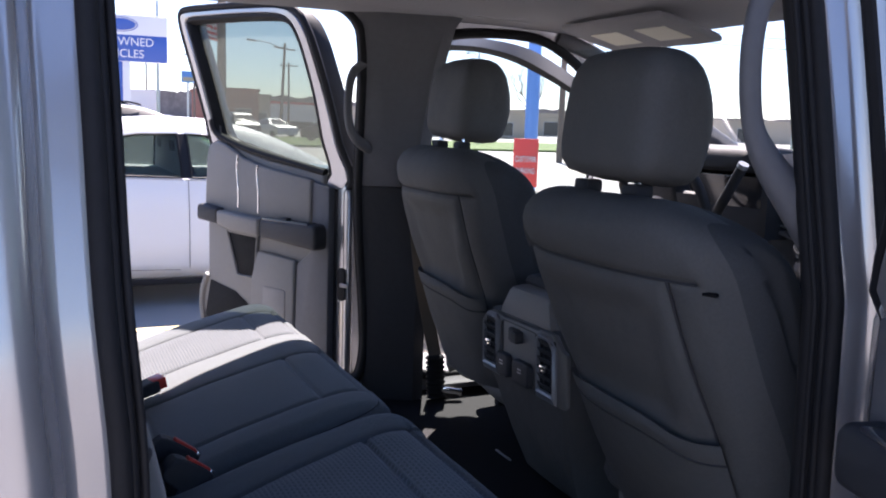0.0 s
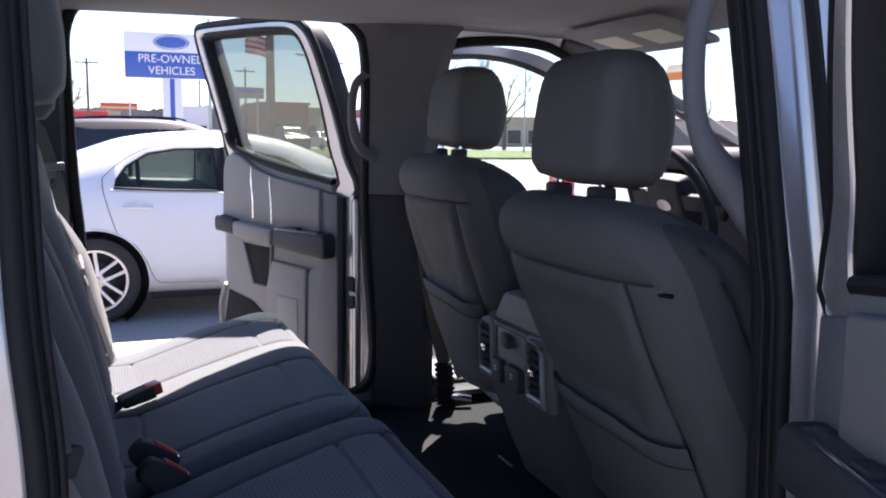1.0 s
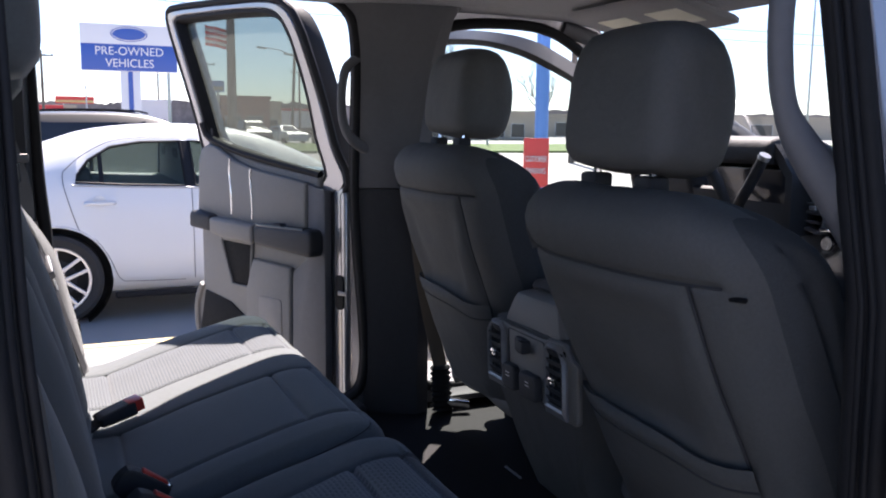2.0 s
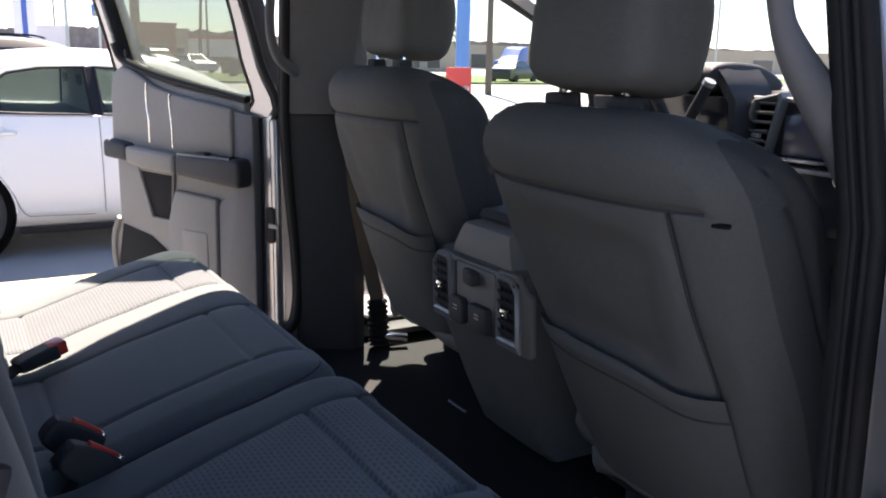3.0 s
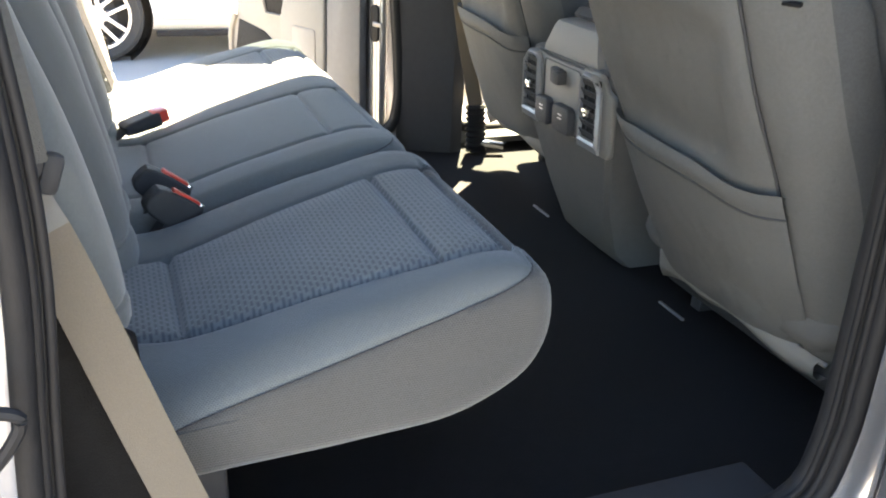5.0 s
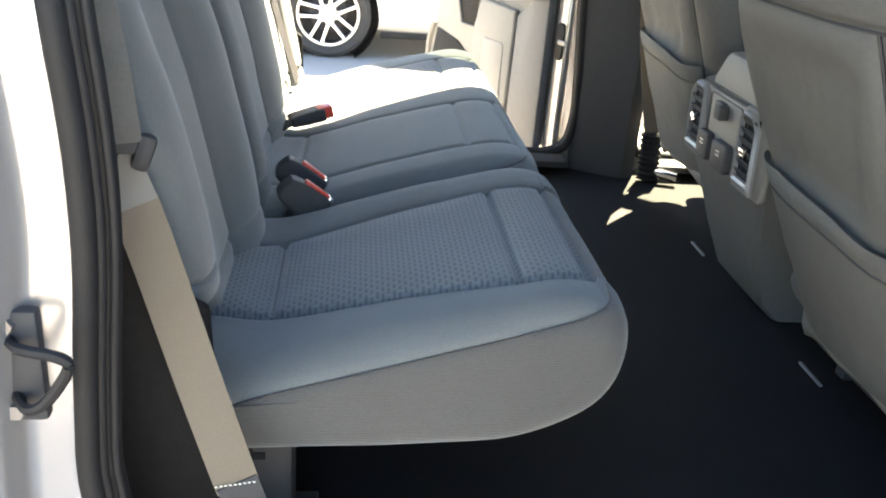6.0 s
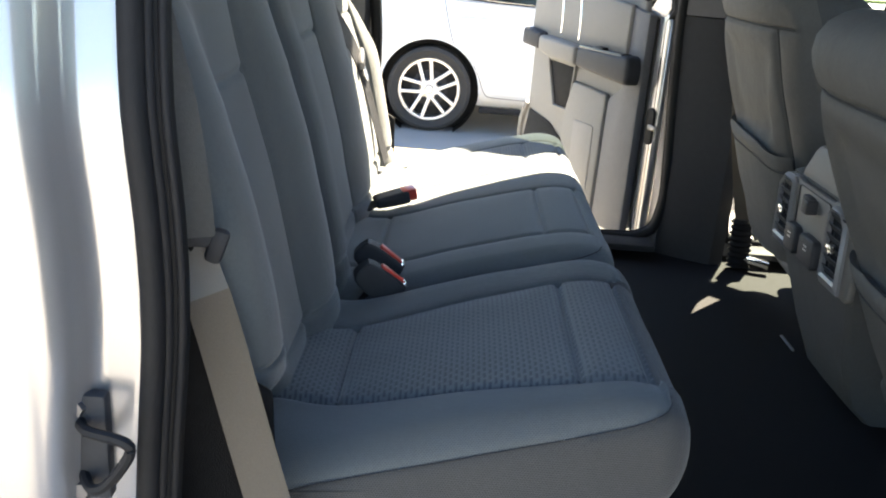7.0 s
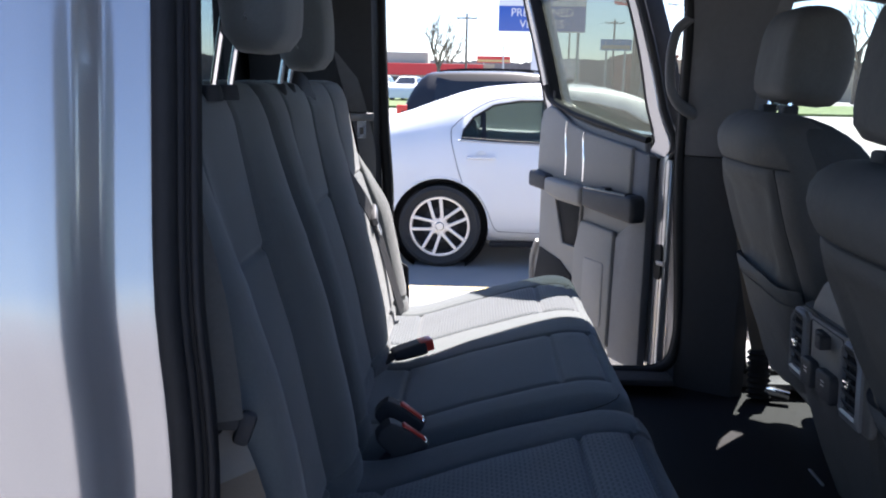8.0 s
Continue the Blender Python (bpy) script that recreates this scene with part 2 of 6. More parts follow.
def tube(points, r, sides=8, closed=False, flat=1.0, up=(0, 0, 1)):
    """A round (or with flat < 1 flattened) bar along points; r may be a number or a function of 0..1."""
    pts, loops, n = [Vector(p) for p in points], [], len(points)
    up = Vector(up)
    for i, p in enumerate(pts):
        a = pts[(i - 1) % n] if closed else pts[max(i - 1, 0)]
        b = pts[(i + 1) % n] if closed else pts[min(i + 1, n - 1)]
        d = (b - a).normalized()
        side = d.cross(up)
        side = side.normalized() if side.length > 1e-4 else d.orthogonal().normalized()
        over = side.cross(d)
        rad = r(i / max(n - 1, 1)) if callable(r) else r
        loops.append([p + rad * (math.cos(2 * math.pi * k / sides) * side + flat * math.sin(2 * math.pi * k / sides) * over) for k in range(sides)])
    return rings(loops, wrap=closed)


def ribbon(points, width, thick, across):
    """A strap along points, wide along across."""
    across = Vector(across).normalized()
    pts, loops, n = [Vector(p) for p in points], [], len(points)
    for i, p in enumerate(pts):
        d = (pts[min(i + 1, n - 1)] - pts[max(i - 1, 0)]).normalized()
        side = (across - d * across.dot(d)).normalized()
        nor = d.cross(side)
        loops.append([p + side * (width / 2 * a) + nor * (thick / 2 * b) for a, b in ((-1, -1), (1, -1), (1, 1), (-1, 1))])
    return rings(loops)


def plate(outline, depth, bevel=0.0, seg=2):
    """An outline in the xy plane, raised by depth along z, with rounded edges."""
    bm = bmesh.new()
    f = bm.faces.new([bm.verts.new((x, y, 0)) for x, y in outline])
    up = bmesh.ops.extrude_face_region(bm, geom=[f])
    bmesh.ops.translate(bm, vec=(0, 0, depth), verts=[v for v in up["geom"] if isinstance(v, bmesh.types.BMVert)])
    if bevel:
        bmesh.ops.recalc_face_normals(bm, faces=bm.faces)
        bmesh.ops.bevel(bm, geom=[e for e in bm.edges if e.calc_face_angle(0) > 0.6], offset=bevel, segments=seg, affect="EDGES", profile=0.5)
    return bm


def rounded(x0, x1, y0, y1, r, n=5):
    """A rectangle's outline with round corners."""
    out = []
    for cx, cy, a in ((x1 - r, y1 - r, 0), (x0 + r, y1 - r, 90), (x0 + r, y0 + r, 180), (x1 - r, y0 + r, 270)):
        out += [(cx + r * math.cos(radians(a + 90 * k / n)), cy + r * math.sin(radians(a + 90 * k / n))) for k in range(n + 1)]
    return out


def pad(profile, y0, y1, r, cross=(), along=(), groove=0.006, puff=0.006, width=None, bend=None, step=0.02, warp=None, zone=None, bulge=0.002, rise=None):
    """A stuffed pad: an outline in the xz plane swept from y0 to y1 with round ends. cross: places (x, z) on the outline where a
    seam runs across; along: (y, first, last) seams along the outline between two shares of it; width: share of the width by
    height; bend: shift along x by y and z; rise: shift along z by y and z; warp: the true y by y and x; zone: a number for each face by y and share."""
    prof = smooth_path([(x, 0, z) for x, z in profile], 8, closed=True)
    lens = [0.0]
    for a, b in zip(prof, prof[1:] + prof[:1]):
        lens.append(lens[-1] + (b - a).length)
    total = lens[-1]

    def point(s):
        s %= total
        for k in range(len(prof)):
            if lens[k + 1] >= s:
                f = (s - lens[k]) / max(lens[k + 1] - lens[k], 1e-9)
                return prof[k].lerp(prof[(k + 1) % len(prof)], f)
        return prof[0]

    marks = []
    for x, z, *_ in cross:
        k = min(range(400), key=lambda i: (point(total * i / 400) - Vector((x, 0, z))).length)
        marks.append(total * k / 400)
    ss = sorted(set([round(total * k / int(total / step), 5) for k in range(int(total / step))] + [round((m + d) % total, 5) for m in marks for d in (-0.012, -0.007, -0.003, 0, 0.003, 0.007, 0.012)]))
    ys = sorted(set([round(y0 + r * (1 - math.cos(math.pi / 2 * k / 7)), 5) for k in range(8)] + [round(y1 - r * (1 - math.cos(math.pi / 2 * k / 7)), 5) for k in range(8)]
                    + [round(y0 + r + (y1 - y0 - 2 * r) * k / 22, 5) for k in range(23)] + [round(y + d, 5) for y, *_ in along for d in (-0.012, -0.007, -0.003, 0, 0.003, 0.007, 0.012)]))
    pts = [point(s) for s in ss]
    nors = []
    for s in ss:
        d = (point(s + 0.006) - point(s - 0.006)).normalized()
        nors.append(Vector((d.z, 0, -d.x)))
    wide = []
    for s in ss:
        d = (point(s + 0.045) - point(s - 0.045)).normalized()
        wide.append(Vector((d.z, 0, -d.x)))
    centre = sum(pts, Vector()) / len(pts)
    if sum(n.dot(p - centre) for n, p in zip(nors, pts)) < 0:
        nors, wide = [-n for n in nors], [-n for n in wide]
    loops = []
    for y in ys:
        e = min(y - y0, y1 - y)
        inset = r - math.sqrt(max(r * r - (r - e) ** 2, 0)) if e < r else 0.0
        loop = []
        for s, p, n, broad in zip(ss, pts, nors, wide):
            off, near = 0.0, 1.0
            share = s / total
            for m, c in zip(marks, cross):
                if len(c) > 2 and not any(a <= y <= b for a, b in c[2]):
                    continue
                d = min(abs(s - m), total - abs(s - m))
                off -= groove * math.exp(-(d / 0.0055) ** 2)
                near = min(near, d / 0.08)
            for ya, first, last in along:
                if first <= share <= last:
                    off -= groove * math.exp(-((y - ya) / 0.0055) ** 2)
                    near = min(near, abs(y - ya) / 0.08)
            near = min(near, e / 0.08)
            off += puff * math.sin(math.pi / 2 * min(max(near, 0), 1))
            off += 0.0016 * noise.noise(Vector((p.x * 11, y * 11, p.z * 11)))
            q = p + n * off - broad * inset
            yy = warp(y, q.x) if warp else y
            if width:
                yy = (y0 + y1) / 2 + (y - (y0 + y1) / 2) * width(q.z)
            if bend:
                q = q + Vector((bend(yy, q.z), 0, 0))
            if rise:
                q = q + Vector((0, 0, rise(yy, q.z)))
            loop.append((q.x, yy, q.z))
        loops.append(loop)
    def end_caps(loop, way):
        mid = sum((Vector(p) for p in loop), Vector()) / len(loop)
        return [[tuple(mid.lerp(Vector(p), f) + Vector((0, way * bulge * (1 - f * f), 0))) for p in loop] for f in (0.8, 0.6, 0.4, 0.2)]
    front = end_caps(loops[0], -1)[::-1]
    bm = rings(front + loops + end_caps(loops[-1], 1), cap="fan")
    if zone:
        bm.faces.ensure_lookup_table()
        n = len(ss)
        for i in range(len(ys) - 1):
            for k in range(n):
                mid = ((ss[k] + (ss[k + 1] if k + 1 < n else total)) / 2) / total
                bm.faces[(i + 4) * n + k].material_index = zone((ys[i] + ys[i + 1]) / 2, mid)
    return bm


def lathe(profile, n=32, axis="y"):
    """A turned body: profile of (radius, along)."""
    loops = []
    for k in range(n):
        a = 2 * math.pi * k / n
        loops.append([(r * math.cos(a), h, r * math.sin(a)) for r, h in profile])
    return rings(loops, closed=False, wrap=True, cap=False)

# ---- cab shell ----
def lean(z, y=0.93):
    """The side's distance from the middle at a height: the body leans in above the belt line."""
    return y - max(0.0, z - 1.25) * 0.17


REAR_OPEN = [(-0.40, 0.64), (-0.438, 0.78), (-0.436, 0.90), (-0.424, 1.05), (-0.424, 1.16), (-0.434, 1.30), (-0.438, 1.45), (-0.442, 1.62), (-0.438, 1.735), (-0.40, 1.806), (-0.30, 1.822), (-0.05, 1.826), (0.20, 1.824),
             (0.325, 1.812), (0.392, 1.765), (0.412, 1.69), (0.419, 1.60), (0.426, 1.40), (0.440, 1.10), (0.460, 0.85), (0.462, 0.70), (0.42, 0.615), (0.25, 0.60), (-0.28, 0.60)]
NEAR_OPEN = [(x + 0.027 * min(1.0, max(0.0, (x - 0.20) / 0.15)) * min(1.0, 0.30 + max(0.0, (z - 0.75) / 0.6)), z) for x, z in REAR_OPEN]
FRONT_OPEN = [(0.655, 0.66), (0.655, 0.90), (0.655, 1.30), (0.655, 1.60), (0.668, 1.715), (0.725, 1.762), (0.95, 1.775), (1.10, 1.745), (1.27, 1.64),
              (1.45, 1.47), (1.60, 1.32), (1.655, 1.20), (1.66, 0.95), (1.64, 0.70), (1.58, 0.615), (1.35, 0.60), (0.90, 0.60), (0.70, 0.61)]


def pushed(path, rect):
    """Each point of the path carried out to a rectangle round it."""
    x0, x1, z0, z1 = rect
    cx, cz = sum(p[0] for p in path) / len(path), (z0 + z1) / 2
    out = []
    for x, z in path:
        dx, dz = x - cx, z - cz
        f = min((x1 - cx) / dx if dx > 0 else (x0 - cx) / dx if dx else 1e9, (z1 - cz) / dz if dz > 0 else (z0 - cz) / dz if dz else 1e9)
        out.append((cx + dx * f, cz + dz * f))
    return out


def side_ring(path, rect, side, steps):
    """A side of the body round an opening: steps of (how far out from the opening, distance from the middle), then the rest of the skin and back."""
    loops = [[(x, side * lean(z, y), z) for x, z in grown(path, d)] for d, y in steps]
    # the skin stops below the raked windscreen
    q = [(x, min(z, 1.87 - max(0.0, x - 1.10) * 0.70)) for x, z in pushed(grown(path, steps[-1][0]), rect)]
    last = steps[-1][1]
    loops += [[(x, side * lean(z, last + 0.012), z) for x, z in q], [(x, side * lean(z, 0.895), z) for x, z in q], [(x, side * lean(z, 0.895), z) for x, z in grown(path, steps[0][0])]]
    return rings(loops, wrap=True, cap=False)


def grown(path, d):
    """An opening's path moved out by d."""
    pts = smooth_path([(x, 0, z) for x, z in path], 4, closed=True)
    n, out = len(pts), []
    for i, p in enumerate(pts):
        t = (pts[(i + 1) % n] - pts[i - 1]).normalized()
        out.append((p.x - t.z * d, p.z + t.x * d))
    return out


for side, tag in ((-1, "near"), (1, "far")):
    wall = tagged(new("wall_" + tag), "silver pickup cab side with two door openings", "cab side", kind="structure")
    opening, shift = (NEAR_OPEN, 0.025) if side < 0 else (REAR_OPEN, 0.0)
    part("body_side", side_ring(opening, (-0.84, 0.575, 0.40, 1.90), side, [(0.010, 0.905), (0.014, 0.922), (0.026, 0.929), (0.048, 0.931), (0.056, 0.936), (0.061, 0.946), (0.066, 0.966), (0.073, 0.979), (0.084, 0.987), (0.10, 0.991), (0.14, 0.994)] if side < 0 else [(0.010, 0.905), (0.012, 0.918), (0.045, 0.928), (0.062, 0.940), (0.072, 0.965), (0.082, 0.978)]), M_PAINT, wall, "silver metallic painted body side round the rear door opening", angle=75)
    part("front_body_side", side_ring(FRONT_OPEN, (0.577, 1.75, 0.40, 1.90), side, [(0.010, 0.905), (0.012, 0.918), (0.045, 0.930), (0.06, 0.965)]), M_PAINT, wall, "silver metallic painted body side round the front door opening", angle=60)
    def pillar(x0, x1):
        return ((x0, 0.892), (x1, 0.892), (x1 - 0.008, 0.815), (x1 - 0.05, 0.80), (x0 + 0.075, 0.838), (x0 + 0.02, 0.870), (x0 + 0.002, 0.884))
    part("lower_trim", rings([[(a, side * lean(z, b), z) for a, b in pillar(x0 + shift, 0.655)] for z, x0 in ((0.50, 0.460), (0.85, 0.458), (1.10, 0.443), (1.266, 0.436))]), M_TRIM_DARK, wall, "black lower pillar trim", angle=30)
    part("upper_trim", rings([[(a, side * lean(z, b), z) for a, b in pillar(x0 + shift, x1)] for z, x0, x1 in ((1.270, 0.434, 0.64), (1.45, 0.427, 0.648), (1.60, 0.421, 0.66), (1.68, 0.412, 0.672), (1.765, 0.395, 0.69), (1.81, 0.34, 0.72))]), M_PILLAR, wall, "grey upper pillar trim", angle=30)
    part("rear_pillar_trim", rings([[(a, side * lean(z, b), z) for a, b in ((-0.445, 0.892), (-0.80, 0.892), (-0.80, 0.80), (-0.50, 0.80), (-0.46, 0.82))] for z in (0.60, 1.25, 1.55, 1.81)]), M_TRIM_DARK, wall, "dark rear pillar trim", angle=30)
    panel = [(-0.353, 0.57), (-0.350, 0.83), (-0.354, 0.935), (-0.40, 0.962), (-0.43, 1.08), (-0.465, 1.25), (-0.50, 1.40), (-0.62, 1.40), (-0.62, 0.57)]
    part("quarter_trim", moved(plate(panel[::-1], 0.012, 0.005), Matrix(((1, 0, 0, 0), (0, 0, -1, -0.786 if side < 0 else 0.798), (0, 1, 0, 0), (0, 0, 0, 1)))), M_CARPET, wall, "black plastic trim beside the seat")
    part("roof_rail_trim", rings([[(x, side * lean(z, b), z) for b, z in ((0.892, 1.832), (0.84, 1.812), (0.76, 1.798), (0.76, 1.835), (0.892, 1.850))] for x in (-0.80, -0.2, 0.4, 1.2)]), M_HEADLINER, wall, "grey cloth roof rail", angle=30)
    for name, path, mat, r, d, yy in (("inner_seal", opening, M_SEAL, 0.0155, 0.002, 0.893), ("seal_lip", opening, M_SEAL, 0.0045, -0.010, 0.905), ("seal_bead", opening, M_SEAL, 0.0055, 0.001, 0.912), ("outer_seal", opening, M_SEAL, 0.012, 0.013, 0.918), ("front_seal", FRONT_OPEN, M_SEAL, 0.017, -0.004, 0.895)):
        part(name, tube([(x, side * lean(z, yy), z) for x, z in grown(path, d)], r, 10, closed=True, up=(0, 1, 0)), mat, wall, "black rubber door seal")
    hinge_line = [(x, z) for x, z in grown(opening, 0.070 if side < 0 else 0.06) if x > 0.42 and 1.22 < z < 1.70]
    part("hinge_seal", tube([(x, side * lean(z, 0.958), z) for x, z in hinge_line], 0.012, 8, up=(0, 1, 0)), M_SEAL, wall, "black rubber strip beside the hinges")
    if side < 0:
        part("check_stop", tube(smooth_path([(0.486, -0.940, 0.915), (0.486, -0.962, 0.916), (0.492, -0.985, 0.918)], 4), lambda f: 0.010 + 0.007 * math.sin(math.pi * f), 10), M_SEAL, wall, "black door check stop on the jamb")
    part("sill_plate", box(-0.36, 0.44, *sorted((side * 0.80, side * 0.89)), 0.585, 0.606, 0.006), M_TRIM_DARK, wall, "black plastic sill plate")
    part("front_sill_plate", box(0.70, 1.58, *sorted((side * 0.80, side * 0.89)), 0.585, 0.606, 0.006), M_TRIM_DARK, wall, "black plastic sill plate")
    # grab handle on the middle pillar
    if side < 0:
        grip, girth = [(0.490, 0.820, 1.700), (0.435, 0.816, 1.690), (0.398, 0.815, 1.655), (0.383, 0.818, 1.600), (0.382, 0.822, 1.530), (0.392, 0.826, 1.476), (0.418, 0.834, 1.430), (0.465, 0.845, 1.375), (0.520, 0.855, 1.310)], 0.020
    else:
        grip, girth = [(0.480, 0.835, 1.655), (0.425, 0.822, 1.648), (0.385, 0.816, 1.622), (0.370, 0.817, 1.560), (0.372, 0.820, 1.480), (0.388, 0.824, 1.434), (0.420, 0.838, 1.405), (0.465, 0.858, 1.385)], 0.006
    grip = smooth_path([(x, side * y, z) for x, y, z in grip], 6)
    part("grab_handle", tube(grip, lambda f: (0.0165 if side < 0 else 0.0135) + 0.004 * (1 - f) ** 6 + girth * max(0.0, f - 0.62) / 0.38, 12, flat=0.75, up=(0, 1, 0)), M_PILLAR, wall, "grey plastic grab handle on the middle pillar")


floor = part("floor", box(-0.84, 1.75, -0.90, 0.90, 0.42, 0.56), M_CARPET)
tagged(floor, "black vinyl floor of the cab", "floor", kind="structure")
rear_wall = tagged(new("wall_rear"), "rear wall of the cab with its window", "rear wall", kind="structure")
for z0, z1, y0, y1 in ((0.42, 1.36, -0.90, 0.90), (1.70, 1.86, -0.90, 0.90), (1.36, 1.70, -0.90, -0.70), (1.36, 1.70, 0.70, 0.90)):
    part("rear_panel", box(-0.88, -0.82, y0, y1, z0, z1), M_TRIM_DARK, rear_wall, "dark trim of the rear cab wall")
pane = part("pane", box(-0.858, -0.852, -0.70, 0.70, 1.36, 1.70), M_GLASS_DARK, rear_wall, "dark tinted rear window glass")
pane.visible_shadow = False


def headliner():
    loops = []
    for x, z in ((-0.84, 1.755), (-0.5, 1.785), (0.2, 1.795), (0.9, 1.795), (1.12, 1.788), (1.24, 1.772), (1.27, 1.758)):
        loops.append([(x, y, z + 0.012 * (1 - (y / 0.8) ** 2)) for y in [-0.80 + 1.6 * k / 16 for k in range(17)]] + [(x, y, z + 0.10) for y in [0.80 - 1.6 * k / 16 for k in range(17)]])
    return rings(loops)


tagged(part("ceiling", headliner(), M_HEADLINER), "grey cloth headliner of the cab", "ceiling", kind="structure")
roof = part("roof", rings([[(x, y, z - 0.05 * (y / 0.85) ** 4) for y in [-0.86 + 1.72 * k / 16 for k in range(17)]] + [(x, y, z - 0.08) for y in (0.86, -0.86)] for x, z in ((-0.90, 1.90), (-0.4, 1.935), (0.5, 1.94), (1.1, 1.915), (1.32, 1.86))]), M_PAINT)
tagged(roof, "silver painted cab roof", "roof", kind="structure")

windscreen = tagged(new("window_front"), "large clear windscreen", "windscreen", kind="structure")
shield = rings([[(1.25 + (1.735 - z) * 2.35 - 0.08 * (y / 0.8) ** 2, y, z) for y in [-0.80 + 1.60 * k / 12 for k in range(13)]] for z in (1.37, 1.46, 1.55, 1.64, 1.735)], closed=False, cap=False)
shield = part("pane", shield, M_GLASS, windscreen, "clear windscreen glass")
shield.visible_shadow = False
for s in (-1, 1):
    part("pillar_trim", tube(smooth_path([(1.10, s * 0.82, 1.775), (1.26, s * 0.83, 1.73), (1.60, s * 0.84, 1.58), (2.02, s * 0.85, 1.38)], 6), 0.032, 10), M_PILLAR, windscreen, "grey front pillar trim")


# ---- rear bench ----
BACK_X, FRONT_X = -0.36, 0.105
CUSHION = [(-0.44, 0.735), (-0.445, 0.80), (-0.40, 0.838), (-0.305, 0.842), (-0.15, 0.89), (0.0, 0.930), (0.064, 0.938), (0.107, 0.923), (0.119, 0.880), (0.110, 0.828), (0.076, 0.787), (0.0, 0.752), (-0.10, 0.738), (-0.25, 0.728), (-0.38, 0.722)]


def share_of(profile, x, z):
    """How far round a closed outline a point lies, from 0 to 1."""
    prof = smooth_path([(a, 0, b) for a, b in profile], 8, closed=True)
    lens = [0.0]
    for a, b in zip(prof, prof[1:] + prof[:1]):
        lens.append(lens[-1] + (b - a).length)
    k = min(range(len(prof)), key=lambda i: (prof[i] - Vector((x, 0, z))).length)
    return lens[k] / lens[-1]


def kept(bm, index):
    """A copy of the faces that bear one number."""
    out = bm.copy()
    bmesh.ops.delete(out, geom=[f for f in out.faces if f.material_index != index], context="FACES")
    for f in out.faces:
        f.material_index = 0
    return out


def bench_cushion(name, y0, y1, inserts, label, taper=0.0, side_cloth=None, insert_cloth=()):
    seat = thing(name, label, "rear seat", group="rear seats")
    first, last = share_of(CUSHION, -0.43, 0.82), share_of(CUSHION, 0.086, 0.934)
    ym = (y0 + y1) / 2

    def warp(y, x):
        """The insert narrows towards the backrest."""
        back = min(max(-x / 0.305, 0.0), 1.2)
        a, b = inserts[0]
        return float(np.interp(y, [y0, a, b, y1], [y0, a + taper * back, b - taper * 0.55 * back, y1]))

    def zone(y, s):
        return next((k + 1 for k, (a, b) in enumerate(inserts) if first < s < last and a < y < b), 0)

    body = pad(CUSHION, y0, y1, 0.040, cross=[(0.0, 0.932, inserts), (-0.305, 0.842, inserts), (0.086, 0.934, inserts)], along=[(y, first, last) for ab in inserts for y in ab], groove=0.0085 if taper else 0.0045, puff=0.007 if taper else 0.003, bulge=0.0012,
               warp=warp if taper else None, zone=zone, step=0.014)
    panels = [kept(body, k + 1) for k in range(len(inserts))]
    rest = kept(body, 0)
    body.free()
    # the sewn line between the top cover and the side cover
    cut = bmesh.ops.bisect_plane(rest, geom=rest.verts[:] + rest.edges[:] + rest.faces[:], plane_co=(-0.33, 0, 0.808), plane_no=Vector((-0.30, 0, 1)).normalized())
    line = [v for v in cut["geom_cut"] if isinstance(v, bmesh.types.BMVert)]
    rest.normal_update()
    edge = sorted((v.co + v.normal * 0.0002 for v in line if v.co.y < y0 + 0.05 and v.normal.y < 0.3 and v.normal.z > -0.5 and v.co.x > -0.40), key=lambda p: p.x)
    thread = [edge[0]]
    for p in edge:
        if (p - thread[-1]).length > 0.010 and p.x > thread[-1].x + 0.002:
            thread.append(p)
    part("side_seam", tube(thread, 0.0009, 6), M_SEAM, seat, "stitched side seam")
    for v in line:
        v.co -= v.normal * 0.0022
    for f in rest.faces:
        c = f.calc_center_median()
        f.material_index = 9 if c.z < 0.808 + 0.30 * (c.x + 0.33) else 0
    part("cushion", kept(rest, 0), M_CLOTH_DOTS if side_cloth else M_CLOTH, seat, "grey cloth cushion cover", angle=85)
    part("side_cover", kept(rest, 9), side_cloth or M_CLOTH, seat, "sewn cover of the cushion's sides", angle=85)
    rest.free()
    for panel, cloth in zip(panels, insert_cloth):
        part("insert", panel, cloth, seat, "sewn cushion insert")
    for y in (y0 + 0.10, y1 - 0.10):
        part("leg", join(box(-0.40, -0.27, y - 0.03, y + 0.03, 0.56, 0.75, 0.010), box(-0.42, -0.24, y - 0.04, y + 0.04, 0.56, 0.572, 0.003)), M_TRIM_DARK, seat, "dark plastic seat foot")
        part("keyhole", join(moved(lathe([(0.0, 0.001), (0.010, 0.001), (0.010, -0.001)], 12), pose(-0.33, y - 0.031, 0.69, 0, 0, 180)), box(-0.333, -0.305, y - 0.0325, y - 0.0305, 0.680, 0.690)), M_CARPET, seat, "dark hole")
    return seat


single = bench_cushion("bench_seat", -0.79, -0.272, [(-0.70, -0.378)], "grey cloth single rear seat with a dashed cushion insert", 0.06, M_CLOTH_SIDE, (M_CLOTH_DASH,))
double = bench_cushion("bench_seat", -0.25, 0.735, [(-0.14, 0.165), (0.345, 0.61)], "wide grey cloth rear seat, its outer part in sunlight", insert_cloth=(M_CLOTH, M_CLOTH_DASH))

